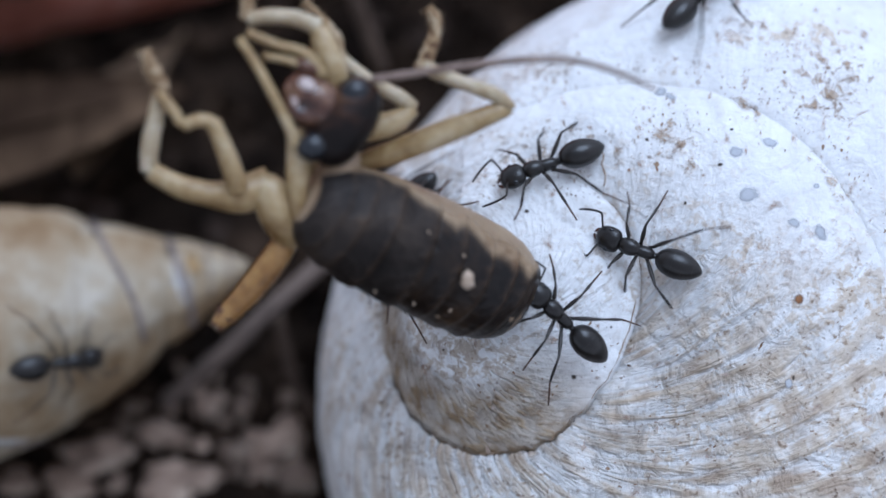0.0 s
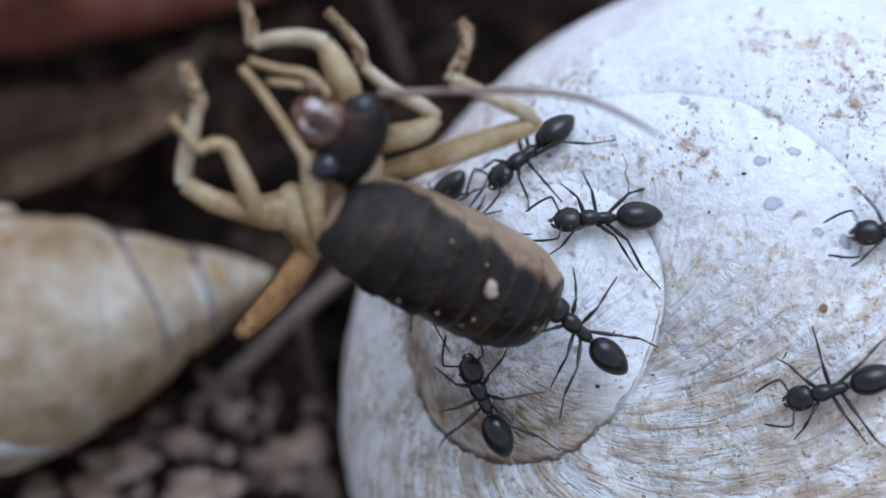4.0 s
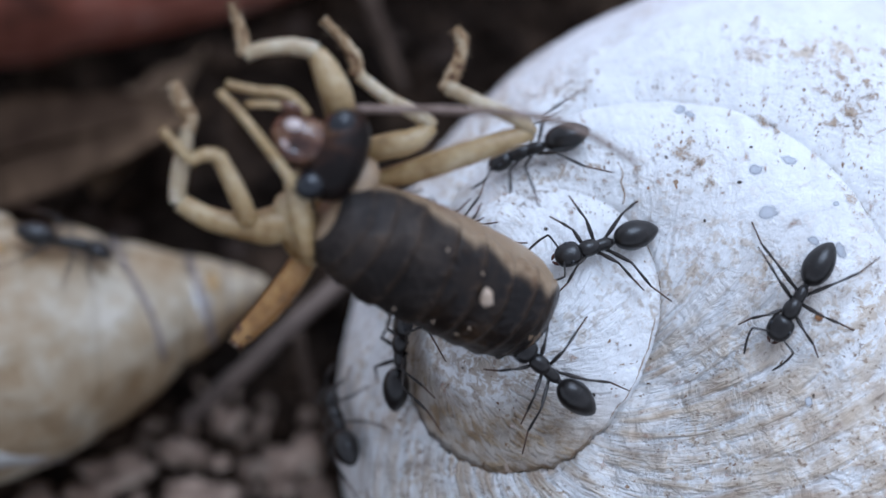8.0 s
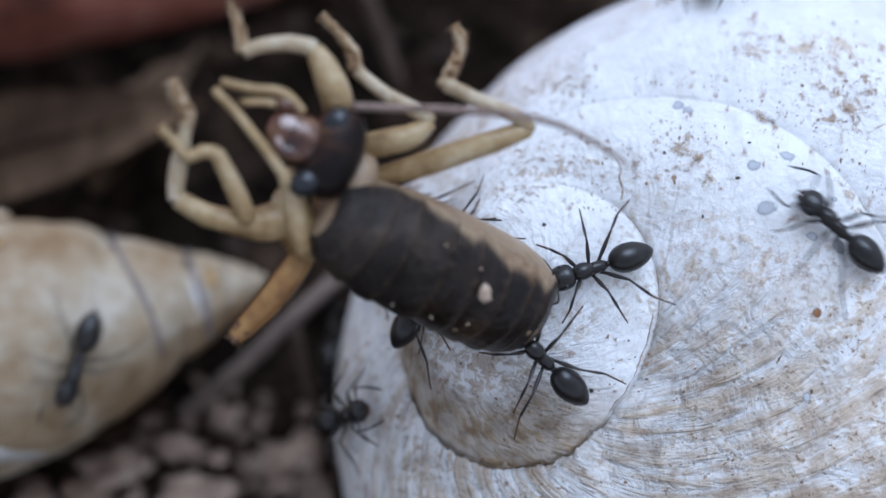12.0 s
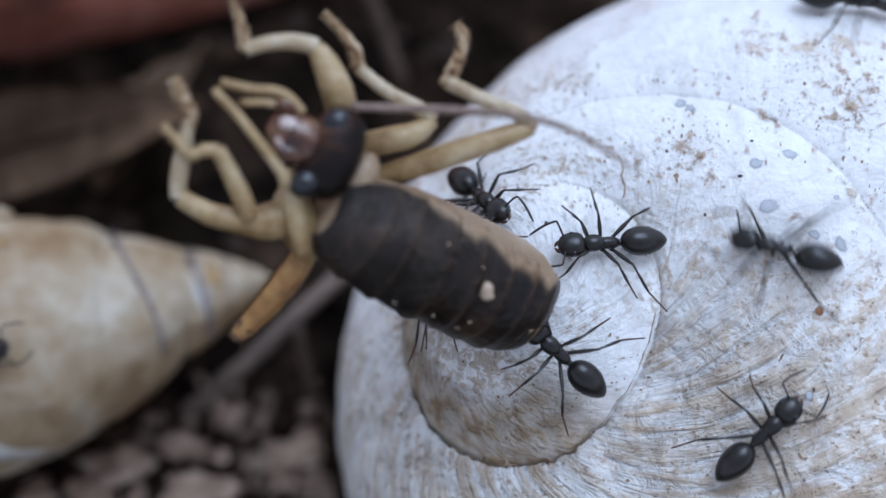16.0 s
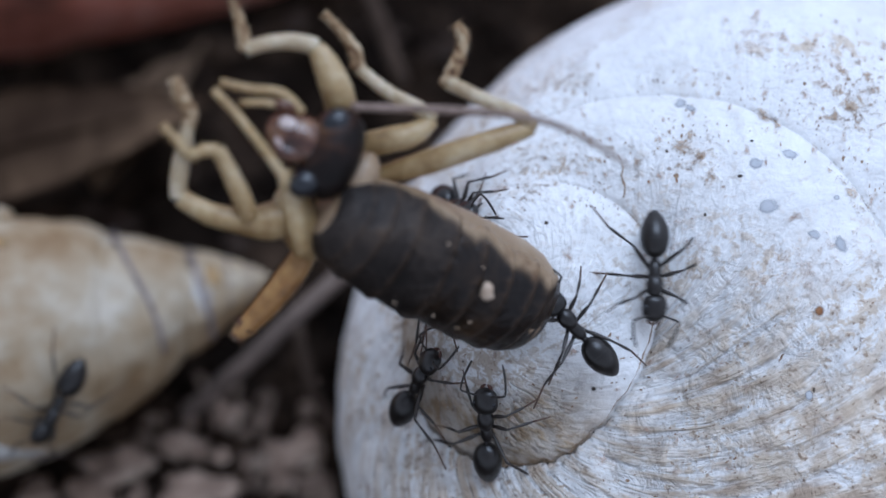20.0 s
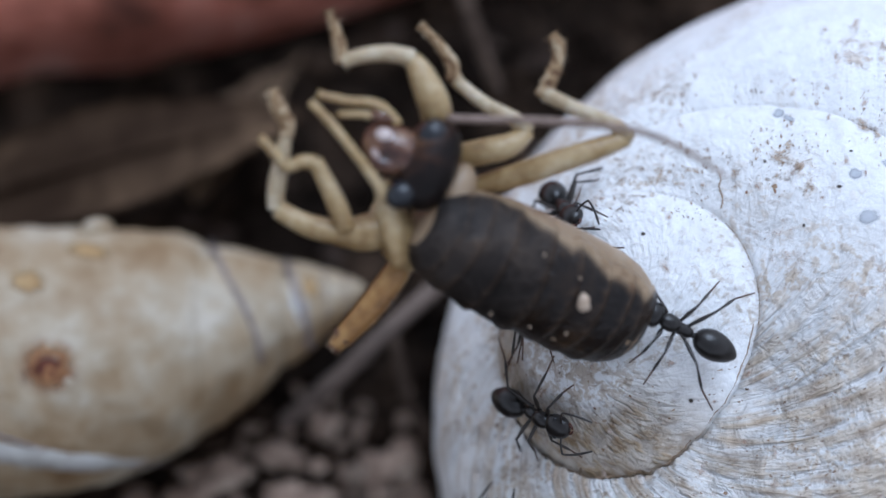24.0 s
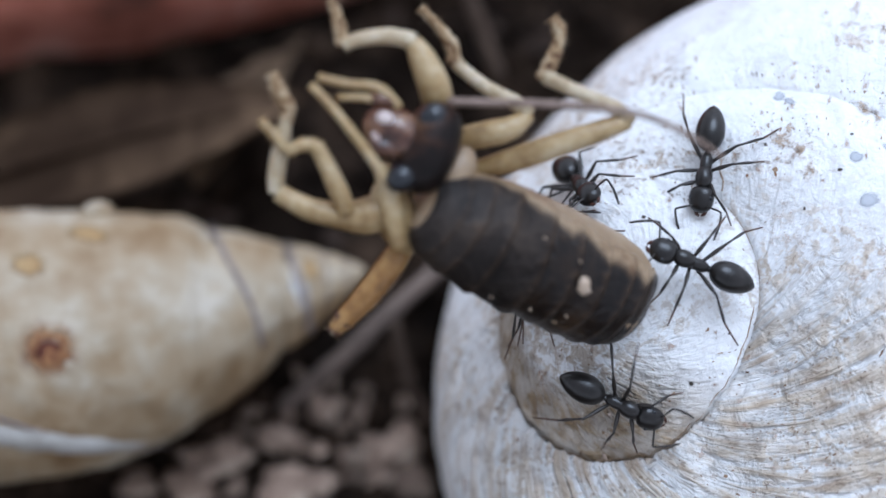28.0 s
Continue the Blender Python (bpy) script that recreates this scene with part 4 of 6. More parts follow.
    legs = {
        "hind_right": leg([(-2.56, 2.27, 3, 0.38), (-1.79, 2.56, 3.4, 0.36), (-0.83, 2.82, 3.6, 0.42), (0.49, 3.23, 3.8, 0.43), (2, 3.74, 3.8, 0.38), (2.95, 4.07, 3.6, 0.28)],
                          [(2.97, 4.03, 3.6, 0.27), (2.53, 4.47, 3.9, 0.26), (1.43, 4.93, 4.2, 0.24), (0.15, 5.53, 4.3, 0.26)], [(0.07, 5.41, 4.3, 0.22), (0.3, 5.87, 4.2, 0.23), (0.6, 6.57, 4, 0.21), (0.64, 7.14, 3.9, 0.23), (0.41, 7.52, 3.9, 0.15)]),
        "mid_right": leg([(-3.11, 3.39, 3.6, 0.38), (-1.96, 3.61, 3.8, 0.45), (-1.02, 3.83, 3.8, 0.42), (-0.34, 4.3, 3.6, 0.25)],
                         [(-0.34, 4.32, 3.6, 0.25), (-0.83, 4.7, 3.8, 0.26), (-1.77, 5.18, 4, 0.24), (-2.81, 5.99, 4.2, 0.23)], [(-2.81, 5.95, 4.2, 0.24), (-2.93, 6.55, 4.2, 0.21), (-3.34, 7.19, 4.2, 0.17), (-3.98, 7.82, 4.2, 0.17)]),
        "fore_right": leg([(-3.33, 4.41, 4.4, 0.52), (-3.49, 5.22, 4.8, 0.54), (-3.87, 6.1, 5, 0.44), (-4.15, 6.61, 5, 0.3)],
                          [(-4.11, 6.61, 5, 0.3), (-4.88, 6.79, 5.1, 0.28), (-5.8, 6.7, 5.2, 0.26), (-6.46, 6.52, 5.2, 0.24)], [(-6.45, 6.48, 5.2, 0.22), (-6.57, 7.07, 5.2, 0.2), (-6.72, 7.68, 5.2, 0.17), (-6.94, 8.18, 5.2, 0.17)]),
        "hind_left": leg([(-4.39, 0.4, 3.6, 0.36), (-4.8, -0.45, 3.7, 0.45), (-5.57, -1.5, 3.6, 0.47), (-6.54, -2.55, 3.4, 0.36), (-6.93, -2.91, 3.3, 0.25)], [], [(-6.54, -2.49, 3.4, 0.34), (-6.81, -2.8, 3.3, 0.29), (-7.02, -3.06, 3.3, 0.17)], (TAN_DARK, TAN, CLAW)),
        "mid_left": leg([(-4.77, 1.29, 4.2, 0.6), (-5.69, 0.92, 4.4, 0.64), (-6.6, 0.91, 4.6, 0.45), (-7.69, 1.17, 4.8, 0.39), (-8.63, 1.69, 5, 0.31)],
                        [(-8.67, 1.69, 5, 0.28), (-8.64, 2.33, 5.2, 0.3), (-8.43, 3.3, 5.4, 0.28), (-8.27, 4.21, 5.5, 0.22)], [(-8.31, 4.03, 5.5, 0.26), (-8.23, 4.43, 5.5, 0.22), (-8.55, 5.01, 5.6, 0.26), (-8.72, 5.56, 5.6, 0.22)]),
        "fore_left": leg([(-6.38, 1.04, 4.9, 0.33), (-6.57, 1.68, 5.2, 0.33), (-6.97, 2.59, 5.5, 0.29), (-7.29, 3.21, 5.7, 0.26)],
                         [(-7.26, 3.17, 5.7, 0.24), (-7.72, 3.2, 5.8, 0.22), (-8.21, 2.98, 5.8, 0.2)], [(-8.16, 2.98, 5.8, 0.16), (-8.62, 3.52, 5.9, 0.16), (-9.08, 4, 5.9, 0.15)], (TAN, TAN, TAN)),
    }
    return prey, head, antenna, legs, Vector((-2.68, 1.97, 4.8)) - base, Vector((-2.98, 4.62, 5.4)) - base


prey, prey_head, prey_antenna, prey_legs, HEAD_PIVOT, ANTENNA_PIVOT = build_prey()


# ---- ants ----
ANT_SIZE = 1.06


def build_ant():
    """One worker ant about 4 mm long: x runs ahead, z is up, the feet are at z = 0."""
    ant = thing("ant", Matrix(), "black worker ant on the white snail shell", "ant", "ants round the prey")
    egg("gaster", (-0.36, 0, 0.64), (-2.02, 0, 0.56), 0.51, 0.47, ANT_BLACK, ant, "glossy black gaster", power=2.0, lean=-0.25, sides=20, count=14)
    gaster = ant.children[0]
    for s, k in ((0.36, 0.985), (0.60, 0.93), (0.80, 0.68)):
        rings = egg_rings((-0.36, 0, 0.64), (-2.02, 0, 0.56), 0.51, 0.47, [(s - 0.006, k * 0.98), (s, k * 1.018), (s + 0.008, k * 0.975)], 20)
        v, f = loft(rings)
        mesh_object("segment_edge", v, f, ANT_LEG, gaster)
    egg("petiole", (-0.20, 0, 0.52), (-0.48, 0, 0.56), 0.11, 0.17, ANT_BLACK, ant)
    egg("propodeum", (0.56, 0, 0.61), (-0.34, 0, 0.54), 0.215, 0.23, ANT_BLACK, ant, lean=0.25, power=2.3)
    egg("pronotum", (1.0, 0, 0.62), (0.14, 0, 0.65), 0.30, 0.27, ANT_BLACK, ant, lean=-0.1)
    head = egg("head", (0.88, 0, 0.65), (1.78, 0, 0.47), 0.435, 0.30, ANT_BLACK, ant, power=2.7, lean=-0.15)
    for w in (-1, 1):
        egg("eye", (1.24, w * 0.335, 0.74), (1.40, w * 0.345, 0.70), 0.07, 0.07, EYE, head)
        tube("mandible", [(1.60, w * 0.17, 0.44, 0.075), (1.77, w * 0.14, 0.41, 0.07), (1.88, w * 0.03, 0.40, 0.025)], ANT_RED, head, sides=7)
        tube("antenna", [(1.54, w * 0.12, 0.60, 0.036), (1.66, w * 0.40, 0.76, 0.034), (1.78, w * 0.72, 0.82, 0.038), (1.86, w * 0.78, 0.78, 0.036),
                         (2.14, w * 0.74, 0.60, 0.042), (2.42, w * 0.64, 0.40, 0.044), (2.64, w * 0.54, 0.24, 0.03)], ANT_LEG, head, sides=7, steps=3)
    # hip, knee, ankle, toe of the three pairs
    joints = {"fore": ((0.66, 0.16, 0.46), (1.04, 0.66, 0.72), (1.30, 1.14, 0.22), (1.62, 1.46, 0.0)),
              "mid": ((0.26, 0.17, 0.44), (0.20, 0.94, 0.86), (-0.02, 1.58, 0.28), (-0.16, 2.12, -0.04)),
              "hind": ((-0.06, 0.16, 0.44), (-0.68, 0.92, 0.92), (-1.36, 1.58, 0.32), (-2.12, 2.04, -0.12))}
    for hip, knee, ankle, toe in joints.values():
        for w in (-1, 1):
            h, k, e, t = (Vector((p[0], w * p[1], p[2])) - Vector((hip[0], w * hip[1], hip[2])) for p in (hip, knee, ankle, toe))
            limb = tube("leg", [(*h, 0.09), (*h.lerp(k, 0.14), 0.058), (*h.lerp(k, 0.5), 0.078), (*h.lerp(k, 0.9), 0.05), (*k, 0.042)], ANT_LEG, ant, sides=8, steps=3)
            limb.matrix_basis = Matrix.Translation(Vector((hip[0], w * hip[1], hip[2])) * MM)
            tube("tibia", [(*k, 0.042), (*k.lerp(e, 0.25), 0.038), (*k.lerp(e, 0.7), 0.056), (*e, 0.036)], ANT_LEG, limb, sides=7, steps=2)
            tube("tarsus", [(*e, 0.036), (*e.lerp(t, 0.5), 0.032), (*t, 0.026)], ANT_TIP, limb, sides=6, steps=2)
    for part_of in ant.children_recursive:
        part_of.data.transform(Matrix.Scale(ANT_SIZE, 4))
        part_of.location *= ANT_SIZE
    return ant


def stage_tree(home, obs):
    """A search tree of some meshes, in stage millimetres."""
    m = STAGE.inverted() @ home
    verts, faces = [], []
    for ob in obs:
        faces += [tuple(len(verts) + i for i in p.vertices) for p in ob.data.polygons]
        verts += [m @ v.co * (1 / MM) for v in ob.data.vertices]
    return BVHTree.FromPolygons(verts, faces)


SURFACES = [stage_tree(STAGE, white_whorls), stage_tree(cream_shell.matrix_basis, cream_whorls), stage_tree(Matrix(), [ground])]


def foothold(x, y):
    """Where the line of sight over the plan's (x, y) first meets a surface, and which way that faces.
    Past the white shell's rim the ant goes on round its far side."""
    eye = Vector((0, 0, LENS_Z))
    ray = (Vector((x, y, 0)) - eye).normalized()
    near = eye + ray * ray.dot(SHELL_AT - eye) - SHELL_AT
    radius = SHELL_R + 2.55 * math.exp(-(near.angle(SWELL) / radians(42)) ** 2)
    past = near.length - radius + 0.2
    cream = SURFACES[1].ray_cast(eye, ray)
    place, normal, *_ = SURFACES[0].ray_cast(eye, ray)
    if place is not None:
        return place, normal if normal.dot(ray) < 0 else -normal
    past = max(0.0, past)
    if past > 2.5 and cream[0] is not None:
        return cream[0], cream[1] if cream[1].dot(ray) < 0 else -cream[1]
    if past < 2.5 or x > -6.5:
        bend = min(1.3, max(0.0, past - 0.7) / radius)
        normal = (math.cos(bend) * near.normalized() + math.sin(bend) * ray).normalized()
        return SHELL_AT + normal * (radius + 0.05), normal
    place, normal, *_ = SURFACES[2].ray_cast(eye, ray)
    return place, normal if normal.dot(ray) < 0 else -normal


def stain(name, x, y, wide, high, turn, mat, parent, home, seed):
    """A thin uneven patch that follows the surface under the plan's (x, y)."""
    rnd = random.Random(seed)
    wob = [rnd.uniform(0.88, 1.12) for _ in range(14)]
    back = home.inverted() @ STAGE
    verts, faces = [], []
    for q in (0.0, 0.4, 0.75, 1.0):
        for j in range(14):
            a = 2 * math.pi * j / 14
            dx, dy = wide * q * wob[j] * math.cos(a), high * q * wob[j] * math.sin(a)
            c, s = math.cos(radians(turn)), math.sin(radians(turn))
            place, normal = foothold(x + c * dx - s * dy, y + s * dx + c * dy)
            verts.append(back @ ((place + normal * (0.02)) * MM) * (1 / MM))
    for r in range(3):
        for j in range(14):
            k = (j + 1) % 14
            faces.append((r * 14 + j, r * 14 + 14 + j, r * 14 + 14 + k, r * 14 + k))
    ob = mesh_object(name, verts, faces, mat, parent)
    layer = ob.data.uv_layers.new(name="fade")
    for loop in ob.data.loops:
        layer.data[loop.index].uv = ((0.0, 0.4, 0.75, 1.0)[loop.vertex_index // 14], 0.0)
    return ob


def caught_dirt(name, stretches, size, mat, core, seed):
    """Many small patches of dirt over some stretches of the plan, clumped and drawn out along the growth lines."""
    rnd = random.Random(seed)
    eye = Vector((0, 0, LENS_Z))
    verts, faces, fade, taken = [], [], [], []
    for k, (x0, y0, x1, y1, count) in enumerate(stretches):
        tries = 0
        while count and tries < 6000:
            tries += 1
            x, y = rnd.uniform(x0, x1), rnd.uniform(y0, y1)
            if noise.noise(Vector((x * 0.55, y * 0.55, k * 1.7))) + 0.5 * noise.noise(Vector((x * 1.9, y * 1.9, k))) < rnd.uniform(-0.35, 0.5):
                continue
            if SURFACES[0].ray_cast(eye, (Vector((x, y, 0)) - eye).normalized())[0] is None:
                continue
            along = math.atan2(y + 2.5, x - 3.2) + radians(40) + rnd.gauss(0, 0.3)
            r = size * math.exp(rnd.gauss(0, 0.45))
            long, base = r * rnd.uniform(1.2, 3.0), len(verts)
            if any((x - a) ** 2 + (y - b) ** 2 < (1.1 * (long + c)) ** 2 for a, b, c in taken):
                continue
            count -= 1
            taken.append((x, y, long))
            for j in range(9):
                a = 2 * math.pi * (j - 1) / 8
                q = 0.0 if j == 0 else rnd.uniform(0.35, 1.45)
                dx, dy = q * long * math.cos(a), q * r * math.sin(a)
                place, normal = foothold(x + dx * math.cos(along) - dy * math.sin(along), y + dx * math.sin(along) + dy * math.cos(along))
                verts.append(place + normal * 0.012)
                fade.append(core if j == 0 else 1.0)
            faces += [(base, base + 1 + j, base + 1 + (j + 1) % 8) for j in range(8)]
    ob = mesh_object(name, verts, faces, mat, white_shell)
    layer = ob.data.uv_layers.new(name="fade")
    for loop in ob.data.loops:
        layer.data[loop.index].uv = (fade[loop.vertex_index], 0.0)
    ob["kind"] = "stuff"
    return ob


# stretches of the plan: x and y from, x and y to, flecks, smears
DIRTY = [(7.4, 2.2, 10.0, 4.9, 70, 22),
         (1.9, 1.4, 6.2, 3.9, 120, 60),
         (1.4, 4.6, 5.6, 7.2, 30, 30),
         (10.0, 3.0, 15.92, 8.42, 60, 70),
         (5.52, -9.18, 16.32, -1.18, 90, 30),
         (-1.88, -7.78, 3.52, -3.18, 60, 20),
         (-3.68, -9.18, -0.88, -1.98, 22, 8),
         (3.52, -9.18, 9.12, -3.58, 50, 16),
         (-2.88, -11.18, 16.32, 10.02, 40, 6)]
# dirt caught along the outer seam
for t in range(282, 352, 7):
    c = shell_point(float(t), 0.02)
    x, y = (k * LENS_Z / (LENS_Z - c.z) for k in (c.x, c.y))
    DIRTY.append((x - 0.4, y - 0.4, x + 0.55, y + 0.5, 12, 8))
caught_dirt("smeared_dirt", [d[:4] + (d[5] // 2,) for d in DIRTY], 0.2, TAN_SMEAR, 0.5, 300)
caught_dirt("speckled_dirt", [d[:5] for d in DIRTY], 0.018, BROWN_SPECK, 0.0, 200)


def dirt_cloud(x, y, wide, high, turn, mat, seed):
    """A broad patch of crumbs and film that follows the shell under the plan's (x, y)."""
    rings, sides = 9, 30
    wob = [1 + 0.3 * noise.noise(Vector((math.cos(2 * math.pi * j / sides) * 1.7, math.sin(2 * math.pi * j / sides) * 1.7, seed * 3.3))) for j in range(sides)]
    verts, faces, thin = [], [], []
    c, s = math.cos(radians(turn)), math.sin(radians(turn))
    for r in range(rings):
        q = (r + 0.02) / (rings - 0.98)
        for j in range(sides):
            a = 2 * math.pi * j / sides
            dx, dy = wide * q * wob[j] * math.cos(a), high * q * wob[j] * math.sin(a)
            place, normal = foothold(x + c * dx - s * dy, y + s * dx + c * dy)
            verts.append(place + normal * (0.024 + 0.005 * seed))
            thin.append(q)
    for r in range(rings - 1):
        for j in range(sides):
            k = (j + 1) % sides
            faces.append((r * sides + j, r * sides + sides + j, r * sides + sides + k, r * sides + k))
    ob = mesh_object("dirt_patch", verts, faces, mat, white_shell)
    layer = ob.data.uv_layers.new(name="thin")
    for loop in ob.data.loops:
        layer.data[loop.index].uv = (thin[loop.vertex_index], 0.0)


for i, (x, y, wide, high, turn, mat) in enumerate([
        (3.9, 2.75, 2.9, 1.3, 12, DIRT_CRUST), (8.9, 3.5, 1.8, 1.3, -35, DIRT_CRUST), (13.9, 6.0, 2.6, 1.9, -40, DIRT_FILM), (14.6, 5.3, 1.6, 1.5, -30, DIRT_CRUST),
        (10.9, 7.5, 2.0, 0.9, -8, DIRT_FILM), (3.5, 5.9, 2.3, 1.0, 32, DIRT_FILM), (4.4, 5.6, 1.2, 0.6, 25, DIRT_CRUST), (11.5, 4.6, 1.15, 0.5, -28, DIRT_CRUST),
        (14.5, 2.1, 1.5, 0.55, -54, DIRT_CRUST), (12.6, -0.6, 3.0, 1.5, 15, DIRT_FILM), (8.6, 0.4, 1.2, 2.0, 10, DIRT_FILM), (6.9, 2.9, 0.7, 1.1, 10, DIRT_CRUST)]):
    dirt_cloud(x, y, wide, high, turn, mat, i + 1)
# a short crack above the small whorls
line = []
for x, y in ((6.40, 1.82), (6.44, 2.18), (6.32, 2.58), (6.38, 2.90), (6.20, 3.30)):
    place, normal = foothold(x, y)
    line.append((*(place - normal * 0.004), 0.03))
tube("crack", line, SEAM_DIRT, white_shell, sides=6, steps=4, wobble=0.4, seed=5)
# worn grey spots, specks and rust on the two shells: plan place, half sizes, turn
for i, (x, y, w, h, turn) in enumerate([(11.52, 1.52, 0.52, 0.40, 0), (12.28, 3.36, 0.44, 0.22, -15), (11.08, 3.02, 0.36, 0.30, 0), (13.12, 0.52, 0.36, 0.22, -20), (14.08, 0.18, 0.30, 0.48, 30), (8.40, 5.14, 0.28, 0.22, 0), (8.76, 4.98, 0.28, 0.14, -20), (13.92, 1.82, 0.16, 0.14, 0), (12.96, -5.18, 0.20, 0.28, 0)]):
    stain("grey_spot", x, y, w, h, turn, GREY_SPOT, white_shell, STAGE, i)
for i, (x, y, w, h, turn) in enumerate([(3.66, 0.92, 0.13, 0.12, 0), (9.28, 1.22, 0.08, 0.10, 0), (10.52, 2.58, 0.18, 0.10, 10), (5.32, -4.94, 0.14, 0.12, 0), (13.12, -4.98, 0.08, 0.14, 0), (0.72, -3.98, 0.06, 0.06, 0), (6.64, -3.18, 0.06, 0.06, 0), (10.92, 3.82, 0.12, 0.06, 10), (7.92, 3.46, 0.08, 0.10, 0), (0.26, -6.98, 0.12, 0.10, 0)]):
    stain("dark_speck", x, y, w, h, turn, DARK_SPECK, white_shell, STAGE, 40 + i)
for i, (x, y, w, h, turn) in enumerate([(13.32, -2.18, 0.26, 0.24, 0), (8.28, 2.42, 0.06, 0.14, 10), (7.28, 2.38, 0.08, 0.10, 0)]):
    stain("rust_spot", x, y, w, h, turn, RUST, white_shell, STAGE, 80 + i)
for i, (x, y, w, h, turn) in enumerate([(-8.16, -0.94, 0.40, 0.68, 20), (-18.28, -0.78, 1.00, 0.60, 0), (-16.08, 0.32, 1.12, 0.44, -8)]):
    stain("orange_stain", x, y, w, h, turn, ORANGE, cream_shell, cream_shell.matrix_basis, 120 + i)
back = cream_shell.matrix_basis.inverted() @ STAGE
for seam_places, size in ((((-19.48, -6.22), (-18.08, -6.68), (-16.68, -7.04), (-15.28, -7.28), (-14.28, -7.34), (-13.38, -7.18)), 0.09),
                          (((-9.02, -0.10), (-8.60, -1.18), (-8.26, -2.26), (-8.14, -3.10)), 0.17),
                          (((-11.74, 0.58), (-10.92, -0.90), (-10.24, -2.26), (-9.84, -3.66)), 0.14)):
    line = []
    for x, y in smooth_line(seam_places, 5):
        place, normal = foothold(x, y)
        line.append((*(back @ ((place + normal * (0.03 - 0.5 * size)) * MM) * (1 / MM)), size))
    tube("seam_line", line, SEAM_GREY, cream_shell, sides=8, steps=2, wobble=0.2, seed=31)
# the bleached outer lip below the last seam
line = []
for x, y, r in ((-20.6, -7.0, 0.8), (-19.0, -7.3, 0.85), (-17.4, -7.5, 0.85), (-16.0, -7.62, 0.7), (-14.8, -7.6, 0.45), (-13.9, -7.45, 0.15)):
    place, normal = foothold(x, y + 0.35)
    line.append((*(back @ ((place - normal * 0.75 * r) * MM) * (1 / MM)), r))
tube("outer_lip", line, BLEACHED_LIP, cream_shell, "bleached whitish outer lip", sides=14, steps=5, wobble=0.06, seed=12)
stain("bleached_patch", *(-8.55, -1.6, 0.5, 1.9, 15), BLEACHED, cream_shell, cream_shell.matrix_basis, 141)
place, normal = foothold(-15.92, 1.06)
knob = lump("knob", (0.75, 0.5, 0.45), OLD_SHELL, 77, cream_shell, rough=0.4)
knob.matrix_basis = Matrix.Translation(back @ (place * MM))
stain("rust_stain", *(-17.52, -3.82, 1.52, 1.36, 0), RUST, cream_shell, cream_shell.matrix_basis, 91)
stain("rust_core", *(-17.52, -3.90, 0.84, 0.76, 0), DARK_RUST, cream_shell, cream_shell.matrix_basis, 92)


def ant_pose(x, y, heading, pitch=0.0, rise=0.0):
    """Stands an ant so that its body is seen over the plan's (x, y). heading: degrees, 0 to the right, 90 up the slope.
    The feet stand on the highest of the ground under the ant."""
    c, s = math.cos(radians(heading)), math.sin(radians(heading))
    fx, fy = x, y
    for _ in range(4):
        place, normal = foothold(fx, fy)
        spots = {(f, w): foothold(fx + c * f - s * w, fy + s * f + c * w)[0] for f, w in ((1.4, 0), (0.7, 0), (-0.7, 0), (-1.4, 0), (0, 0.8), (0, -0.8))}
        up = rise
        if max((p - place).length for p in spots.values()) < 3.2:
            n = (spots[(1.4, 0)] - spots[(-1.4, 0)]).cross(spots[(0, 0.8)] - spots[(0, -0.8)]).normalized()
            normal = n if n.z > 0 else normal
            up += min(1.2, max(0.0, *((p - place).dot(normal) for p in spots.values())))
        body = place + normal * (up + 0.6)
        k = LENS_Z / (LENS_Z - body.z)
        fx += min(0.5, max(-0.5, 0.8 * (x - body.x * k)))
        fy += min(0.5, max(-0.5, 0.8 * (y - body.y * k)))
        fx, fy = min(x + 1.2, max(x - 1.2, fx)), min(y + 1.2, max(y - 1.2, fy))
    way = Vector((c, s, -(c * normal.x + s * normal.y) / max(0.3, normal.z)))
    way = (way - normal * way.dot(normal)).normalized()
    turn = Matrix((way, normal.cross(way), normal)).transposed().to_4x4()
    return STAGE @ Matrix.Translation((place + normal * up) * MM) @ turn @ pose(0, 0, 0, 0, -pitch, 0)


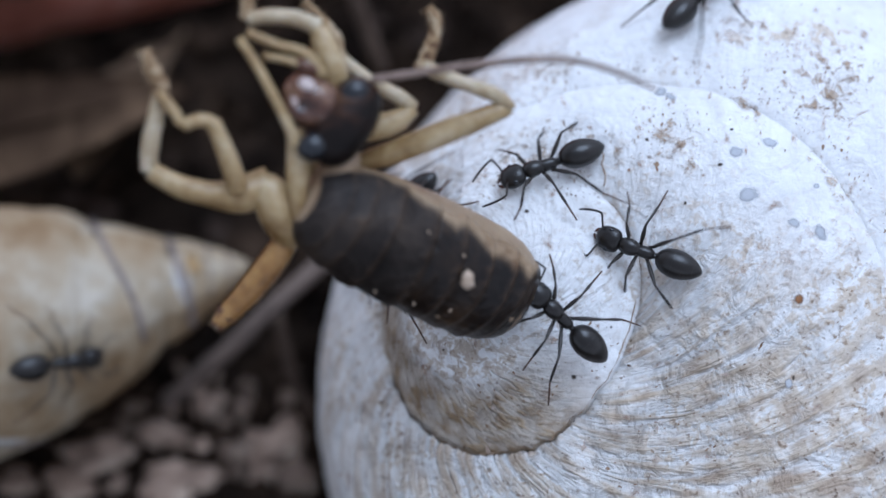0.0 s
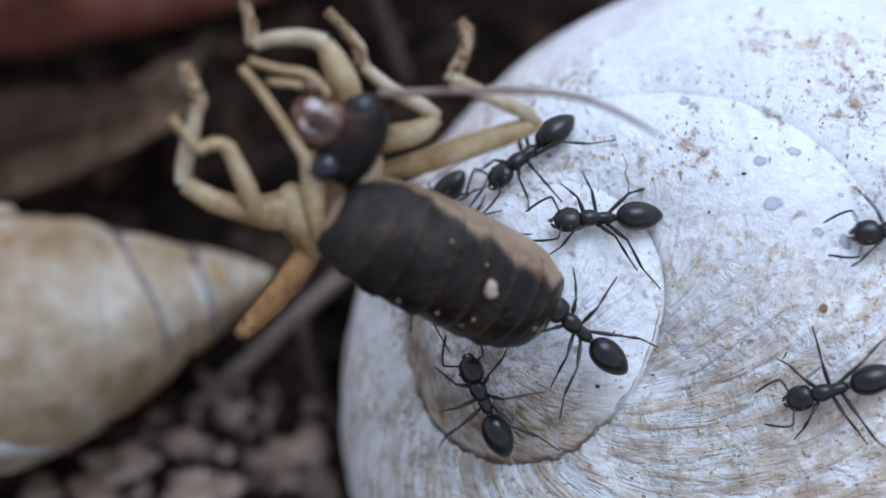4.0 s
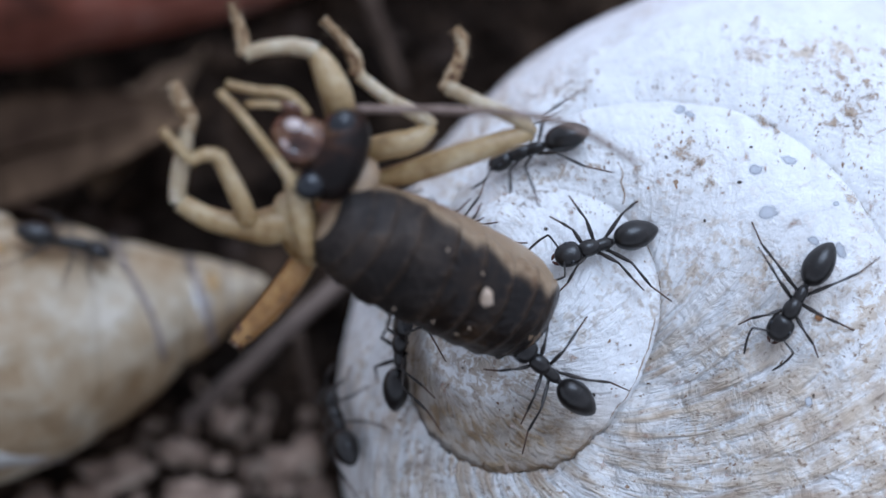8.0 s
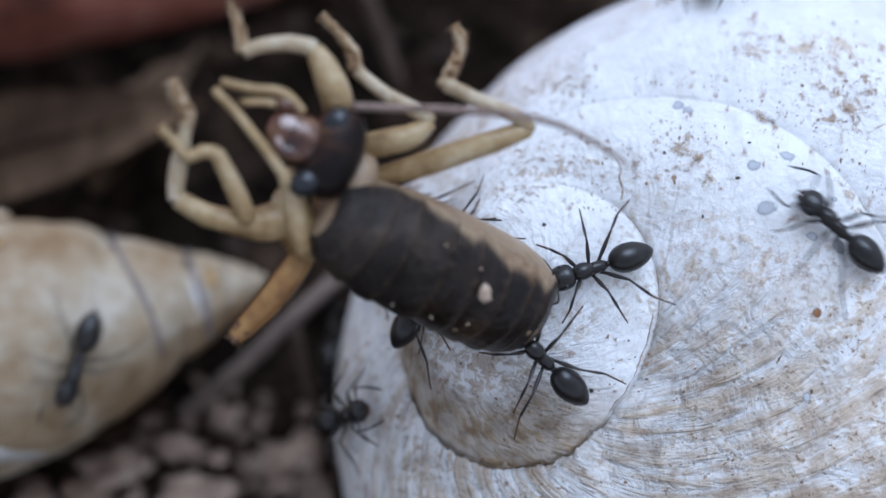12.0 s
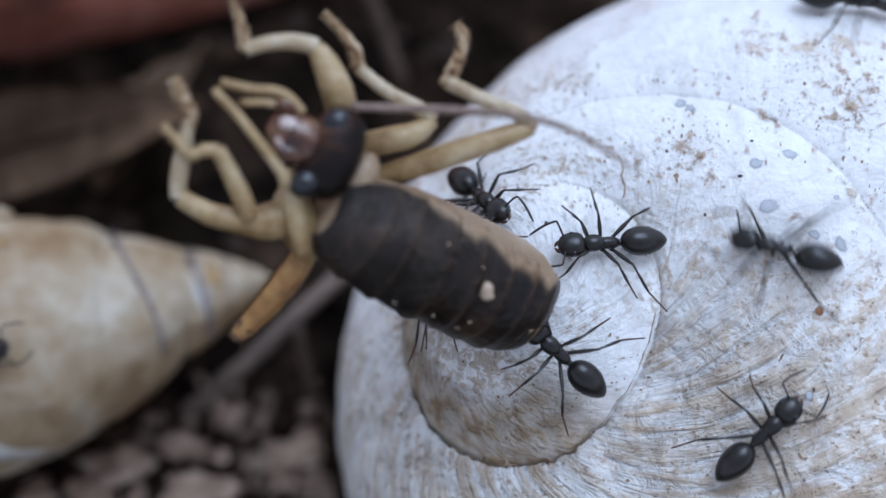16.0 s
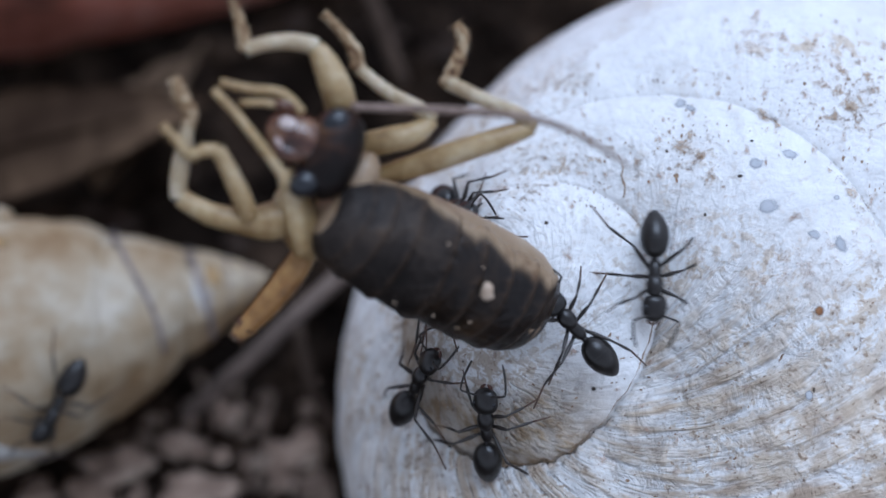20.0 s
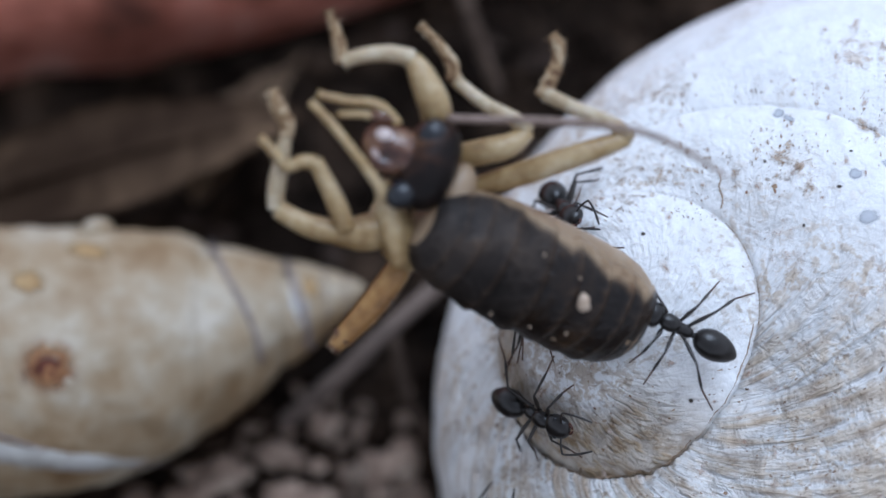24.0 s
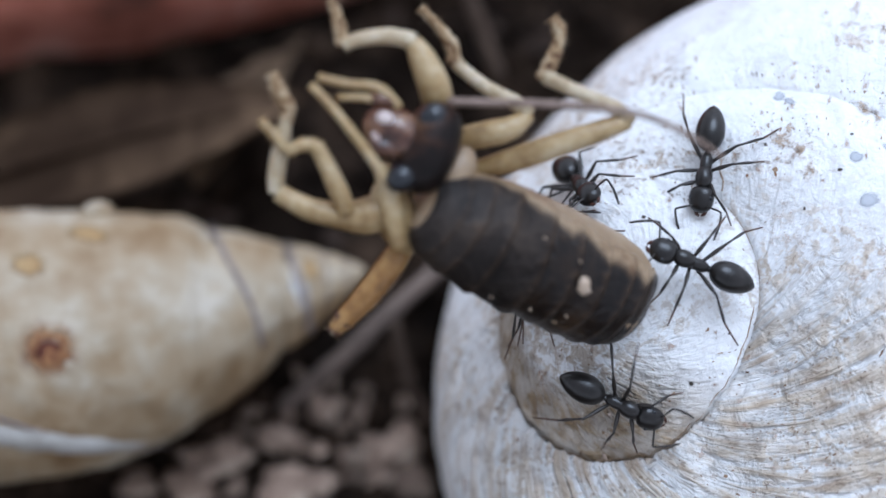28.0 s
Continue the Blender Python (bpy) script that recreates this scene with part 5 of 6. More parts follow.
# the first ant is built, the others are copies of it
ANT_PATHS = [
    ("black worker ant biting the tail end of the prey", [(0, 4.95, -2.91, 137), (0.5, 4.95, -2.83, 139), (1, 4.81, -3.15, 141), (2, 4.87, -3.10, 147), (3, 4.59, -2.98, 149), (3.5, 4.67, -2.92, 145), (5.5, 4.98, -3.86, 126), (6, 4.65, -3.93, 134), (7, 3.97, -3.95, 136), (8, 3.81, -4.18, 137), (9, 4.00, -3.98, 137), (10, 3.95, -3.97, 137), (11, 3.81, -3.83, 137), (12, 3.68, -3.88, 134), (14.5, 3.94, -3.82, 137), (15, 4.04, -3.76, 134), (16, 4.17, -3.75, 137), (17, 4.17, -3.68, 136), (18, 4.16, -3.38, 127), (19, 4.45, -3.26, 136), (20, 4.72, -2.86, 133), (21, 4.80, -2.73, 138), (21.5, 5.07, -2.45, 146), (23.5, 5.11, -2.22, 144), (24, 5.03, -2.44, 153), (24.5, 5.19, -2.25, 151), (25, 5.14, -2.16, 139), (25.5, 5.26, -1.96, 145), (26, 5.36, -1.71, 144), (26.5, 5.43, -1.36, 148), (27, 5.45, -1.44, 150), (28, 5.54, -0.75, 160)]),
    ("black worker ant wandering between the prey and the shell", [(0, 4.45, 2.59, -161), (0.6, 5.39, 2.94, -158), (1, 6.16, 2.91, -157), (1.2, 5.19, 2.92, -168), (1.4, 4.66, 2.89, -162), (2, 5.25, 3.15, -151), (2.2, 5.22, 3.38, -163), (2.4, 4.13, 3.52, -164), (2.6, 3.42, 3.28, -146), (3, 3.21, 3.10, -144), (3.5, 3.13, 3.34, -140), (5.5, 2.49, 2.78, -151), (5.7, 2.81, 2.85, -141), (5.9, 3.79, 3.55, -99), (6, 4.37, 3.84, -79), (6.2, 5.10, 3.80, -79), (6.4, 6.04, 4.33, -13), (6.6, 7.40, 4.21, -18), (6.8, 8.81, 3.04, -53), (7, 9.18, 2.79, -56), (7.2, 9.10, 3.15, -74), (7.4, 8.36, 3.71, -159), (7.6, 7.45, 4.06, -171), (7.8, 4.98, 4.26, 179), (8, 3.29, 3.79, -162), (8.3, 1.41, 2.92, -151), (8.6, 1.76, 2.73, -155), (9, 2.11, 2.86, -133), (9.6, 2.52, 3.00, -126), (10, 3.26, 4.12, -142), (10.3, 2.37, 3.72, -153), (10.6, 1.18, 2.90, -160), (11, 1.08, 2.84, -148), (11.3, -0.3, 1.7, -162), (11.7, -1.0, 0.5, -170), (13.2, -0.8, 0.5, -53), (14.5, 1.86, 1.97, -33), (15, 1.32, 1.94, -43), (16, 1.27, 1.92, -43), (17, 1.25, 2.02, -45), (18, 1.07, 2.06, -47), (19, 1.02, 2.40, -35), (19.6, 0.47, 1.62, -35), (21, 0.27, 1.42, -35), (23.5, 0.87, 2.03, -53), (24, 0.78, 1.96, -53), (25, 0.73, 1.76, -54), (26, 0.82, 1.96, -51), (27, 0.90, 2.10, -48), (28, 1.29, 2.21, -52)]),
    ("black worker ant crossing the shell towards its rim", [(0, 7.88, -0.54, 159), (0.3, 7.36, -0.11, 165), (0.6, 7.28, -0.10, 174), (0.8, 6.50, -0.58, -175), (1, 6.77, -0.44, 174), (1.2, 7.51, -0.20, 161), (1.4, 8.19, 0.44, 136), (1.6, 7.67, 2.39, 103), (1.8, 8.29, 4.96, 119), (2, 4.98, 5.82, -173), (2.3, 2.27, 6.86, 172), (2.6, -2.41, 10.60, 130), (3, -3.54, 12.45, 135), (3.49, -3.54, 21.22, 135)]),
    ("black worker ant pulling at the pale end of the prey", [(0, -0.39, -0.39, -72), (1.05, -0.13, 0.04, -72), (1.2, -1.95, -3.90, 90), (1.4, -0.58, -7.85, 71), (1.6, 4.87, -6.08, 45), (1.85, 5.53, -9.91, 63), (2.25, 6.48, -8.62, 90), (2.4, 6.57, -6.41, 90), (2.6, 7.04, -6.06, 93), (2.8, 9.46, -2.73, 80), (3, 6.76, 0.72, 133), (3.2, 6.83, 0.92, 152), (3.5, 6.36, 0.79, 177), (5.5, 4.52, 2.12, -163), (5.7, 4.70, 1.87, -159), (6, 4.40, 1.74, -159), (6.2, 5.65, 1.89, -166), (6.4, 6.16, 1.39, -150), (6.6, 5.95, 0.34, -155), (7, 5.85, 0.04, -156), (7.5, 5.66, 0.26, -161), (8, 5.72, 0.39, -164), (9, 5.83, -0.36, -164), (10, 5.83, 0.07, -165), (11, 5.71, -0.18, -166), (12, 5.58, -0.56, -163), (12.5, 6.43, -1.34, -173), (14.5, 6.74, 0.21, 165), (14.8, 6.17, 0.10, 175), (15, 5.76, -0.06, -177), (16, 5.90, 0.22, -177), (16.3, 6.44, 0.13, -177), (16.6, 7.17, 0.40, 161), (17, 3.59, 3.47, -178), (17.3, 1.52, 3.22, -172), (17.6, -0.38, 4.42, 163), (18.2, -4.68, 7.82, 130)]),
    ("black worker ant striding over the white snail shell", [(0, 20.57, 4.31, -162), (0.6, 14.56, 4.41, -132), (1, 14.05, 2.21, -92), (1.3, 16.04, 0.16, -79), (1.6, 20.52, 0.16, -79)]),
    ("black worker ant hurrying across the white shell", [(0.7, 12.42, -12.78, 90), (1, 12.42, -10.79, 90), (1.2, 12.39, -7.98, 90), (1.4, 12.30, -2.37, 92), (1.6, 11.99, 0.88, 93), (1.8, 13.68, 2.65, 45), (2.1, 16.38, 4.14, 11), (2.4, 20.52, 4.14, 11)]),
    ("black worker ant leaving over the top of the shell", [(0, 9.81, 8.55, 41), (0.4, 10.52, 11.31, 60), (0.8, 8.91, 17.79, 90), (1.1, 8.91, 21.22, 90)]),
    ("black worker ant walking on the cream spire shell", [(0, -12.86, -4.44, 8), (0.3, -10.04, -4.91, -7), (0.6, -9.82, -4.54, -10), (1, -11.36, -5.42, 107), (1.2, -11.85, -2.60, 90), (1.4, -12.13, 0.12, 93), (1.6, -11.35, 0.08, -41), (1.8, -8.87, -0.45, -26), (2.1, -6.34, -1.76, -26), (2.35, -2.96, -0.55, -11), (2.6, 0.69, 0.17, -22)]),
    ("black worker ant hidden beneath the prey", [(0, -0.84, 0.96, -135), (1, -1.43, 1.36, -121), (3, -0.34, 1.92, -120), (4, -0.6, 1.2, -130), (5.4, -1.0, 0.2, -150), (7.5, -0.6, -0.1, 153)]),
    ("black worker ant under the side of the prey", [(2.4, 1.21, -12.78, 94), (2.7, 1.21, -10.28, 94), (3, 1.91, -8.96, 92), (3.2, 2.79, -7.10, 84), (3.5, 2.28, -6.36, 101), (4.4, 0.67, -5.23, 117), (5.5, -0.94, -5.02, 97), (6, -0.98, -4.75, 92), (7, -1.33, -4.14, 95), (8, -1.51, -3.66, 84), (9, -1.59, -3.26, 74), (10, -1.63, -2.84, 70), (11, -1.01, -2.00, 67), (14.5, -0.06, -1.45, 29)]),
    ("black worker ant at the edge of the white shell", [(5, -2.68, -12.78, 94), (5.3, -2.68, -12.37, 94), (6.4, -2.62, -6.62, 86), (6.6, -2.53, -3.98, 77), (7.2, -3.62, -4.55, 96), (7.8, -2.78, -4.28, 32), (8, -3.64, -6.00, 113), (9, -4.34, -6.41, 83), (10, -4.64, -6.78, 84), (11, -4.79, -6.58, 75), (12, -3.50, -5.88, 26), (12.5, -3.63, -6.05, 14), (13.5, -3.87, -7.74, -149), (14.3, -6.51, -9.75, -129), (14.6, -6.51, -12.78, -129)]),
    ("black worker ant in the shade below the prey", [(6, -0.13, 0.59, -22), (8.2, -0.38, 0.20, -22), (8.6, -2.09, -1.66, -56), (9, -3.64, -3.11, -92), (10, -4.19, -2.18, -62), (11, -4.24, -2.13, -138), (12.5, -3.53, -3.23, 84), (13.4, -0.36, -0.54, 63)]),
    ("black worker ant passing below the prey", [(3, 20.52, -4.81, -164), (3.3, 16.11, -4.81, -164), (3.5, 14.65, -5.32, -169), (4.5, 13.09, -4.65, -153), (5.5, 8.49, -6.89, -142), (5.7, 6.94, -8.92, -149), (6.1, 4.80, -10.85, -130), (6.4, 4.80, -12.78, -130)]),
    ("black worker ant roaming on the white snail shell", [(3.7, 20.52, 0.64, -173), (4, 16.19, 0.64, -173), (5, 13.79, -0.73, -144), (5.5, 11.49, -1.91, -108), (5.7, 8.94, -1.28, -154), (5.9, 8.57, -2.18, -135), (6, 9.77, -0.96, -158), (6.2, 10.48, -0.62, 170), (6.4, 10.57, -0.33, 171), (6.6, 11.34, -1.09, -146), (6.8, 12.26, -1.32, -119), (7, 12.51, -1.36, -113), (7.2, 12.55, -1.36, -104), (7.4, 12.59, -1.19, -130), (7.8, 12.59, -1.20, -123), (8, 12.68, -1.38, -122), (8.3, 12.50, -2.47, -109), (8.6, 11.46, -4.39, -133), (8.8, 9.01, -7.09, -133), (9.1, 6.31, -10.31, -130), (9.4, 6.31, -12.78, -130)]),
    ("black worker ant climbing up from below", [(8, 6.52, -12.78, 67), (8.3, 6.52, -11.21, 67), (8.6, 7.11, -8.59, 75), (9, 7.51, -8.39, 53), (9.3, 7.26, -7.85, 59), (9.6, 7.35, -6.34, 90), (9.8, 8.84, -5.27, 66), (10, 12.31, -4.21, 34), (10.2, 15.71, -2.03, 33), (10.6, 19.11, 0.07, 34), (10.9, 20.52, 0.07, 34)]),
    ("black worker ant pausing near the shell edge", [(8.3, 20.52, -8.66, 140), (8.6, 17.51, -8.66, 140), (9, 15.16, -6.89, 133), (9.3, 15.11, -8.02, -54), (9.7, 17.51, -10.82, -58), (10, 20.52, -10.82, -58)]),
    ("black worker ant hurrying over the upper whorl", [(4.5, 20.52, -1.70, 180), (4.8, 18.55, -1.70, 180), (5.5, 15.72, -0.46, 170), (5.7, 15.52, 0.29, 174), (5.9, 14.59, 2.36, 162), (6, 12.01, 3.55, 164), (6.2, 10.89, 4.63, 162), (6.4, 12.31, 5.42, 113), (6.6, 12.88, 9.74, 99), (6.9, 12.87, 12.98, 86), (7.36, 12.87, 21.22, 86)]),
    ("black worker ant exploring the upper whorl", [(9.99, 10.31, 21.22, -90), (10.3, 10.31, 15.57, -90), (11, 10.09, 9.42, -91), (11.5, 10.26, 11.67, -92), (12, 9.65, 9.79, -120), (12.2, 8.69, 7.88, -144), (12.5, 9.04, 7.70, -81), (13.5, 7.73, 5.76, -115), (14.5, 7.37, 6.30, -159), (14.8, 7.92, 7.57, -145), (15, 7.09, 7.21, -143), (15.3, 7.34, 7.87, -135), (15.6, 8.20, 7.94, -22), (15.8, 10.36, 8.87, -2), (16, 14.4, 8.85, -4), (16.3, 18.32, 8.8, -17), (16.6, 20.52, 8.6, -27)]),
    ("black worker ant circling on the large whorl", [(11.2, 20.52, -2.33, 146), (11.5, 18.31, -2.33, 146), (11.8, 16.77, -0.92, 140), (12, 14.15, 0.73, 136), (12.2, 11.02, 1.91, 162), (12.5, 13.09, 3.37, 100), (12.9, 13.36, 8.07, 83), (13.6, 13.62, 12.06, 85), (14.7, 13.69, 12.65, -98), (15, 13.01, 8.39, -104), (15.3, 12.07, 5.77, -99), (15.5, 10.89, 2.12, -125), (15.6, 12.55, -1.44, -85), (15.8, 13.38, -4.51, -130), (16, 12.07, -0.02, 164), (16.3, 10.24, 3.67, 173), (16.6, 9.83, 3.04, -160), (17, 3.97, 5.47, -159), (17.3, 3.22, 6.22, 163), (17.7, -2.28, 9.42, 130), (18.36, -2.28, 21.22, 130)]),
    ("black worker ant darting across the large whorl", [(14.7, -2.0, 0.1, 60), (15.1, -1.6, 0.5, 50), (15.27, 3.0, 4.9, 15), (15.4, 6.69, 5.37, 2), (15.6, 10.91, 4.85, -10), (15.8, 15.6, 5.52, -4), (16, 18.8, 5.4, -5), (16.2, 20.52, 5.32, -5)]),
    ("black worker ant searching the lower part of the shell", [(13.5, 1.91, -12.78, 72), (13.8, 1.91, -12.34, 72), (14.5, 2.79, -8.00, 7), (14.7, 3.44, -7.35, 57), (14.9, 3.74, -7.11, 51), (15, 3.97, -7.56, 31), (15.3, 3.92, -7.73, 28), (15.45, 4.59, -8.18, 17), (15.6, 6.10, -8.28, 12), (15.7, 8.50, -8.68, 17), (15.8, 10.49, -8.02, 12), (16, 11.22, -6.68, 45), (16.3, 11.53, -5.52, 49), (16.6, 11.50, -5.36, 39), (17, 12.18, -3.98, 63), (17.15, 13.72, -3.68, -65), (17.3, 14.32, -7.49, 161), (17.5, 8.47, -4.42, 149), (17.6, 9.49, -4.06, 134), (17.8, 12.12, -2.38, 34), (18, 16.12, -0.18, 23), (18.4, 19.12, 1.22, 18), (18.7, 20.52, 1.22, 18)]),
    ("black worker ant coming down from the upper whorl", [(16.5, 20.52, 1.82, 140), (16.8, 19.5, 1.2, 140), (17.1, 16.9, 1.1, 140), (17.3, 12.10, 2.87, 112), (17.5, 9.09, 5.59, 141), (17.6, 8.12, 5.95, 140), (18, 7.24, 6.80, 165), (18.3, 3.92, 7.92, 157), (18.7, -1.68, 10.82, 135), (19.28, -1.68, 21.22, 135)]),
    ("black worker ant climbing onto the small whorl", [(16.9, 0.22, -12.78, 94), (17.2, 0.22, -11.78, 94), (17.6, 0.26, -9.23, 92), (18, 1.19, -7.48, 97), (18.3, 0.99, -9.43, 95), (18.6, 0.72, -7.63, 109), (19, 1.82, -7.61, 100), (19.3, 2.65, -7.63, 91), (19.6, 2.68, -7.08, 94), (20, 1.55, -6.53, 93), (20.2, 1.22, -5.93, 49), (20.4, 1.24, -6.11, 60), (20.6, 1.74, -6.86, 42), (20.8, 1.32, -7.88, 55), (21, 1.77, -6.88, 82), (21.2, 1.91, -6.58, 76), (21.5, 1.90, -5.18, 8), (22.5, 0.91, -6.00, -33), (23.5, -0.21, -5.45, -30), (24, -0.27, -5.40, -23), (24.5, -0.42, -5.80, -27), (25, -0.16, -5.98, -29), (25.3, 1.23, -6.33, 16), (25.5, 1.70, -5.94, 61), (26, 1.75, -6.02, 64), (26.5, 1.98, -4.75, 1), (27, 2.57, -4.44, -7), (27.5, 2.41, -4.69, 6), (28, 2.63, -5.59, -25)]),
    ("black worker ant feeding beside the prey's flank", [(16.7, -7.2, -12.8, 90), (17.2, -6.6, -8.0, 84), (17.6, -5.38, -4.58, 60), (18.3, -3.48, -3.43, 14), (18.6, -3.23, -4.28, -130), (19, -0.65, -7.58, -19), (19.3, -1.46, -5.26, 76), (19.6, -1.83, -4.94, 82), (20, -0.97, -4.88, 62), (20.2, -1.40, -4.68, 86), (20.6, -1.57, -4.74, 75), (21, -0.70, -5.21, 51), (21.2, -0.50, -5.02, 70), (21.5, -1.93, -6.18, 95), (22.3, -2.49, -4.67, 90), (22.8, -1.70, -2.76, 68), (23.2, 0.29, -1.21, 18)]),
    ("black worker ant at the lower edge of the shell", [(23.7, -1.49, -12.78, 90), (24, -1.49, -10.58, 90), (24.4, -1.34, -9.82, 86), (24.7, -2.13, -7.57, 58), (25, -2.57, -8.19, 74), (25.3, -3.91, -5.96, 82), (25.6, -4.80, -4.78, 107), (26.2, -4.93, -5.41, 82), (26.5, -3.75, -4.32, 82), (26.7, -1.77, -1.14, 27), (27.3, -0.83, -0.40, -34)]),
    ("black worker ant running over the cream shell", [(7.43, -22.28, 0.89, -14), (7.8, -15.68, 0.89, -14), (8.1, -12.37, 0.17, -15), (8.3, -10.76, -0.57, -30), (8.6, -8.39, -1.41, -16), (8.8, -8.19, -1.29, 146), (9, -10.19, -0.46, 151), (9.3, -11.86, -3.77, -104), (9.5, -13.69, -5.82, -114), (9.8, -15.09, -7.03, -153), (10.2, -17.79, -8.63, -156), (10.5, -22.28, -8.63, -156)]),
    ("black worker ant going down the cream shell", [(10.8, -0.49, -0.93, 153), (11.2, -3.49, -1.68, 171), (11.4, -6.29, -1.53, 158), (11.8, -10.64, -0.42, -148), (12, -12.84, -3.91, -109), (12.2, -13.16, -6.02, -98), (12.5, -13.58, -8.43, -97), (13, -13.89, -11.43, -97), (13.3, -13.89, -12.78, -97)]),
    ("black worker ant resting on the cream shell", [(15.5, -22.28, -4.38, 16), (15.8, -18.69, -4.38, 16), (16.3, -15.43, -3.68, 22), (16.5, -14.48, -4.58, -149), (16.7, -17.98, -5.58, -160), (16.95, -20.68, -4.08, 5), (17.05, -19.08, -3.68, 5), (17.3, -13.28, -3.37, -5), (17.6, -13.28, -3.23, -2), (18, -10.65, -0.88, -147), (18.3, -8.58, -1.48, -22), (18.6, -8.08, -1.51, -32), (19, -9.71, -2.75, -123), (19.3, -13.66, -5.23, -123), (20, -13.62, -5.48, -120), (21, -14.08, -5.61, -128), (21.5, -13.31, -6.52, -112), (22.6, -13.70, -10.12, -108), (22.9, -13.70, -12.78, -108)]),
    ("black worker ant crossing the cream shell", [(16.3, -22.28, -6.58, 9), (16.6, -22.08, -6.58, 9), (17.02, -19.08, -5.58, 18), (17.3, -10.15, -3.52, -10), (17.6, -9.96, -4.40, -30), (18, -9.88, -4.76, 24), (18.3, -10.25, -5.38, -166), (18.6, -12.58, -4.95, -174), (19, -15.13, -4.20, 161), (19.4, -18.08, -3.98, 180), (19.7, -22.28, -3.98, 180)]),
    ("black worker ant standing beside the feeding ant", [(24.3, 12.76, 21.22, -134), (24.6, 12.76, 16.02, -134), (25.5, 10.11, 10.03, -138), (25.75, 6.83, 5.75, -153), (25.9, 3.98, 3.51, 166), (26, 4.00, 3.40, -81), (26.5, 3.63, 3.13, -102), (26.8, 4.30, 3.44, -74), (27, 4.92, 2.91, -97), (27.3, 4.64, 2.75, -125), (28, 5.86, 2.86, -99)]),
    ("black worker ant running down past the feeding ant", [(18.17, 5.92, 21.22, -124), (18.5, 5.92, 15.22, -124), (18.8, 4.72, 10.12, -143), (19, 4.72, 7.60, -141), (19.3, 4.12, 2.98, -12), (19.6, 5.53, 2.37, -77), (19.8, 5.99, 2.35, -86), (20, 7.47, -0.71, -91), (20.2, 9.32, -0.71, -49), (20.4, 12.10, -2.22, -35), (20.6, 13.42, -5.94, -98), (20.8, 11.96, -6.63, -160), (21, 9.50, -5.14, 156), (21.2, 9.04, -4.72, 146), (21.5, 11.05, -3.48, 91), (22, 13.32, 1.18, 69), (22.5, 16.70, 3.90, 18), (22.8, 20.52, 3.90, 18)]),
    ("black worker ant slipping past the prey's leg", [(8.95, 5.71, 21.22, -117), (9.3, 5.71, 14.89, -117), (9.6, 5.11, 9.38, -132), (9.85, 4.01, 7.47, -121), (10, 3.49, 5.91, -126), (10.2, 2.76, 4.62, -143), (10.4, 1.21, 3.32, -153), (10.8, -0.19, 2.02, -153), (11.3, 0.01, -0.63, 34)]),
]
first_ant = build_ant()
ANTS = [first_ant] + [copy_thing(first_ant, Matrix()) for _ in ANT_PATHS[1:]]
GAIT = 17.0  # degrees a leg swings each way


def crawl(ant, rows, pitch=0.0, rise=0.0):
    """Keys an ant along rows of (seconds, x, y, heading): it glides from row to row, and its legs step while it moves."""
    rows = [list(r) for r in rows]
    if rows[0][0] > 0:
        rows.insert(0, [0.0] + rows[0][1:])
    if rows[-1][0] < 28:
        rows.append([28.0] + rows[-1][1:])
    for a, b in zip(rows, rows[1:]):
        while b[3] - a[3] > 180:
            b[3] -= 360
        while b[3] - a[3] < -180:
            b[3] += 360
    times, table = [r[0] for r in rows], np.array([r[1:] for r in rows], float)
    moments = set(times)
    for a, b in zip(rows, rows[1:]):
        moved = math.hypot(b[1] - a[1], b[2] - a[2]) + abs(b[3] - a[3]) * 0.03
        if moved > 0.25:
            count = max(1, round((b[0] - a[0]) / 0.1), math.ceil(abs(b[3] - a[3]) / 60))
            moments |= {round(a[0] + (b[0] - a[0]) * k / count, 3) for k in range(count + 1)}
    keys, gait = [], []
    step, last = 0.0, None
    slope = np.gradient(table, np.array(times), axis=0) if len(times) > 2 else np.zeros_like(table)
    for t in sorted(moments):
        i = min(max(np.searchsorted(times, t, side="right") - 1, 0), len(times) - 2)
        h = times[i + 1] - times[i]
        s = (t - times[i]) / h
        jump = table[i + 1] - table[i]
        m0, m1 = (np.clip(slope[k] * h, -1.5 * abs(jump), 1.5 * abs(jump)) for k in (i, i + 1))
        x, y, heading = table[i] + jump * (3 * s * s - 2 * s ** 3) + m0 * (s ** 3 - 2 * s * s + s) + m1 * (s ** 3 - s * s)
        if last is not None:
            step += math.hypot(x - last[0], y - last[1]) + abs(heading - last[2]) * 0.012
        last = (x, y, heading)
        keys.append((t, ant_pose(x, y, heading, pitch, rise)))
        gait.append((t, step))
    walk(ant, keys)
    limbs = [c for c in ant.children if c.name.startswith("leg")]
    rnd = random.Random(int(rows[-1][1] * 100 + rows[0][2] * 37))
    for k, limb in enumerate(limbs):
        # no two ants stand alike
        limb.matrix_basis = limb.matrix_basis @ pose(0, 0, 0, 0, 0, rnd.uniform(-13, 13))
        home = limb.matrix_basis.copy()
        if gait[-1][1] < 0.3:
            continue
        side = -1 if k % 2 == 0 else 1
        phase = math.pi * ((k // 2 + k) % 2)
        poses = []
        for t, d in gait:
            swing = GAIT * math.sin(d * 2.6 + phase)
            lift = 7 * max(0.0, math.cos(d * 2.6 + phase)) if d > 0 else 0
            poses.append((t, home @ pose(0, 0, 0, side * lift, 0, -side * swing)))
        walk(limb, poses)


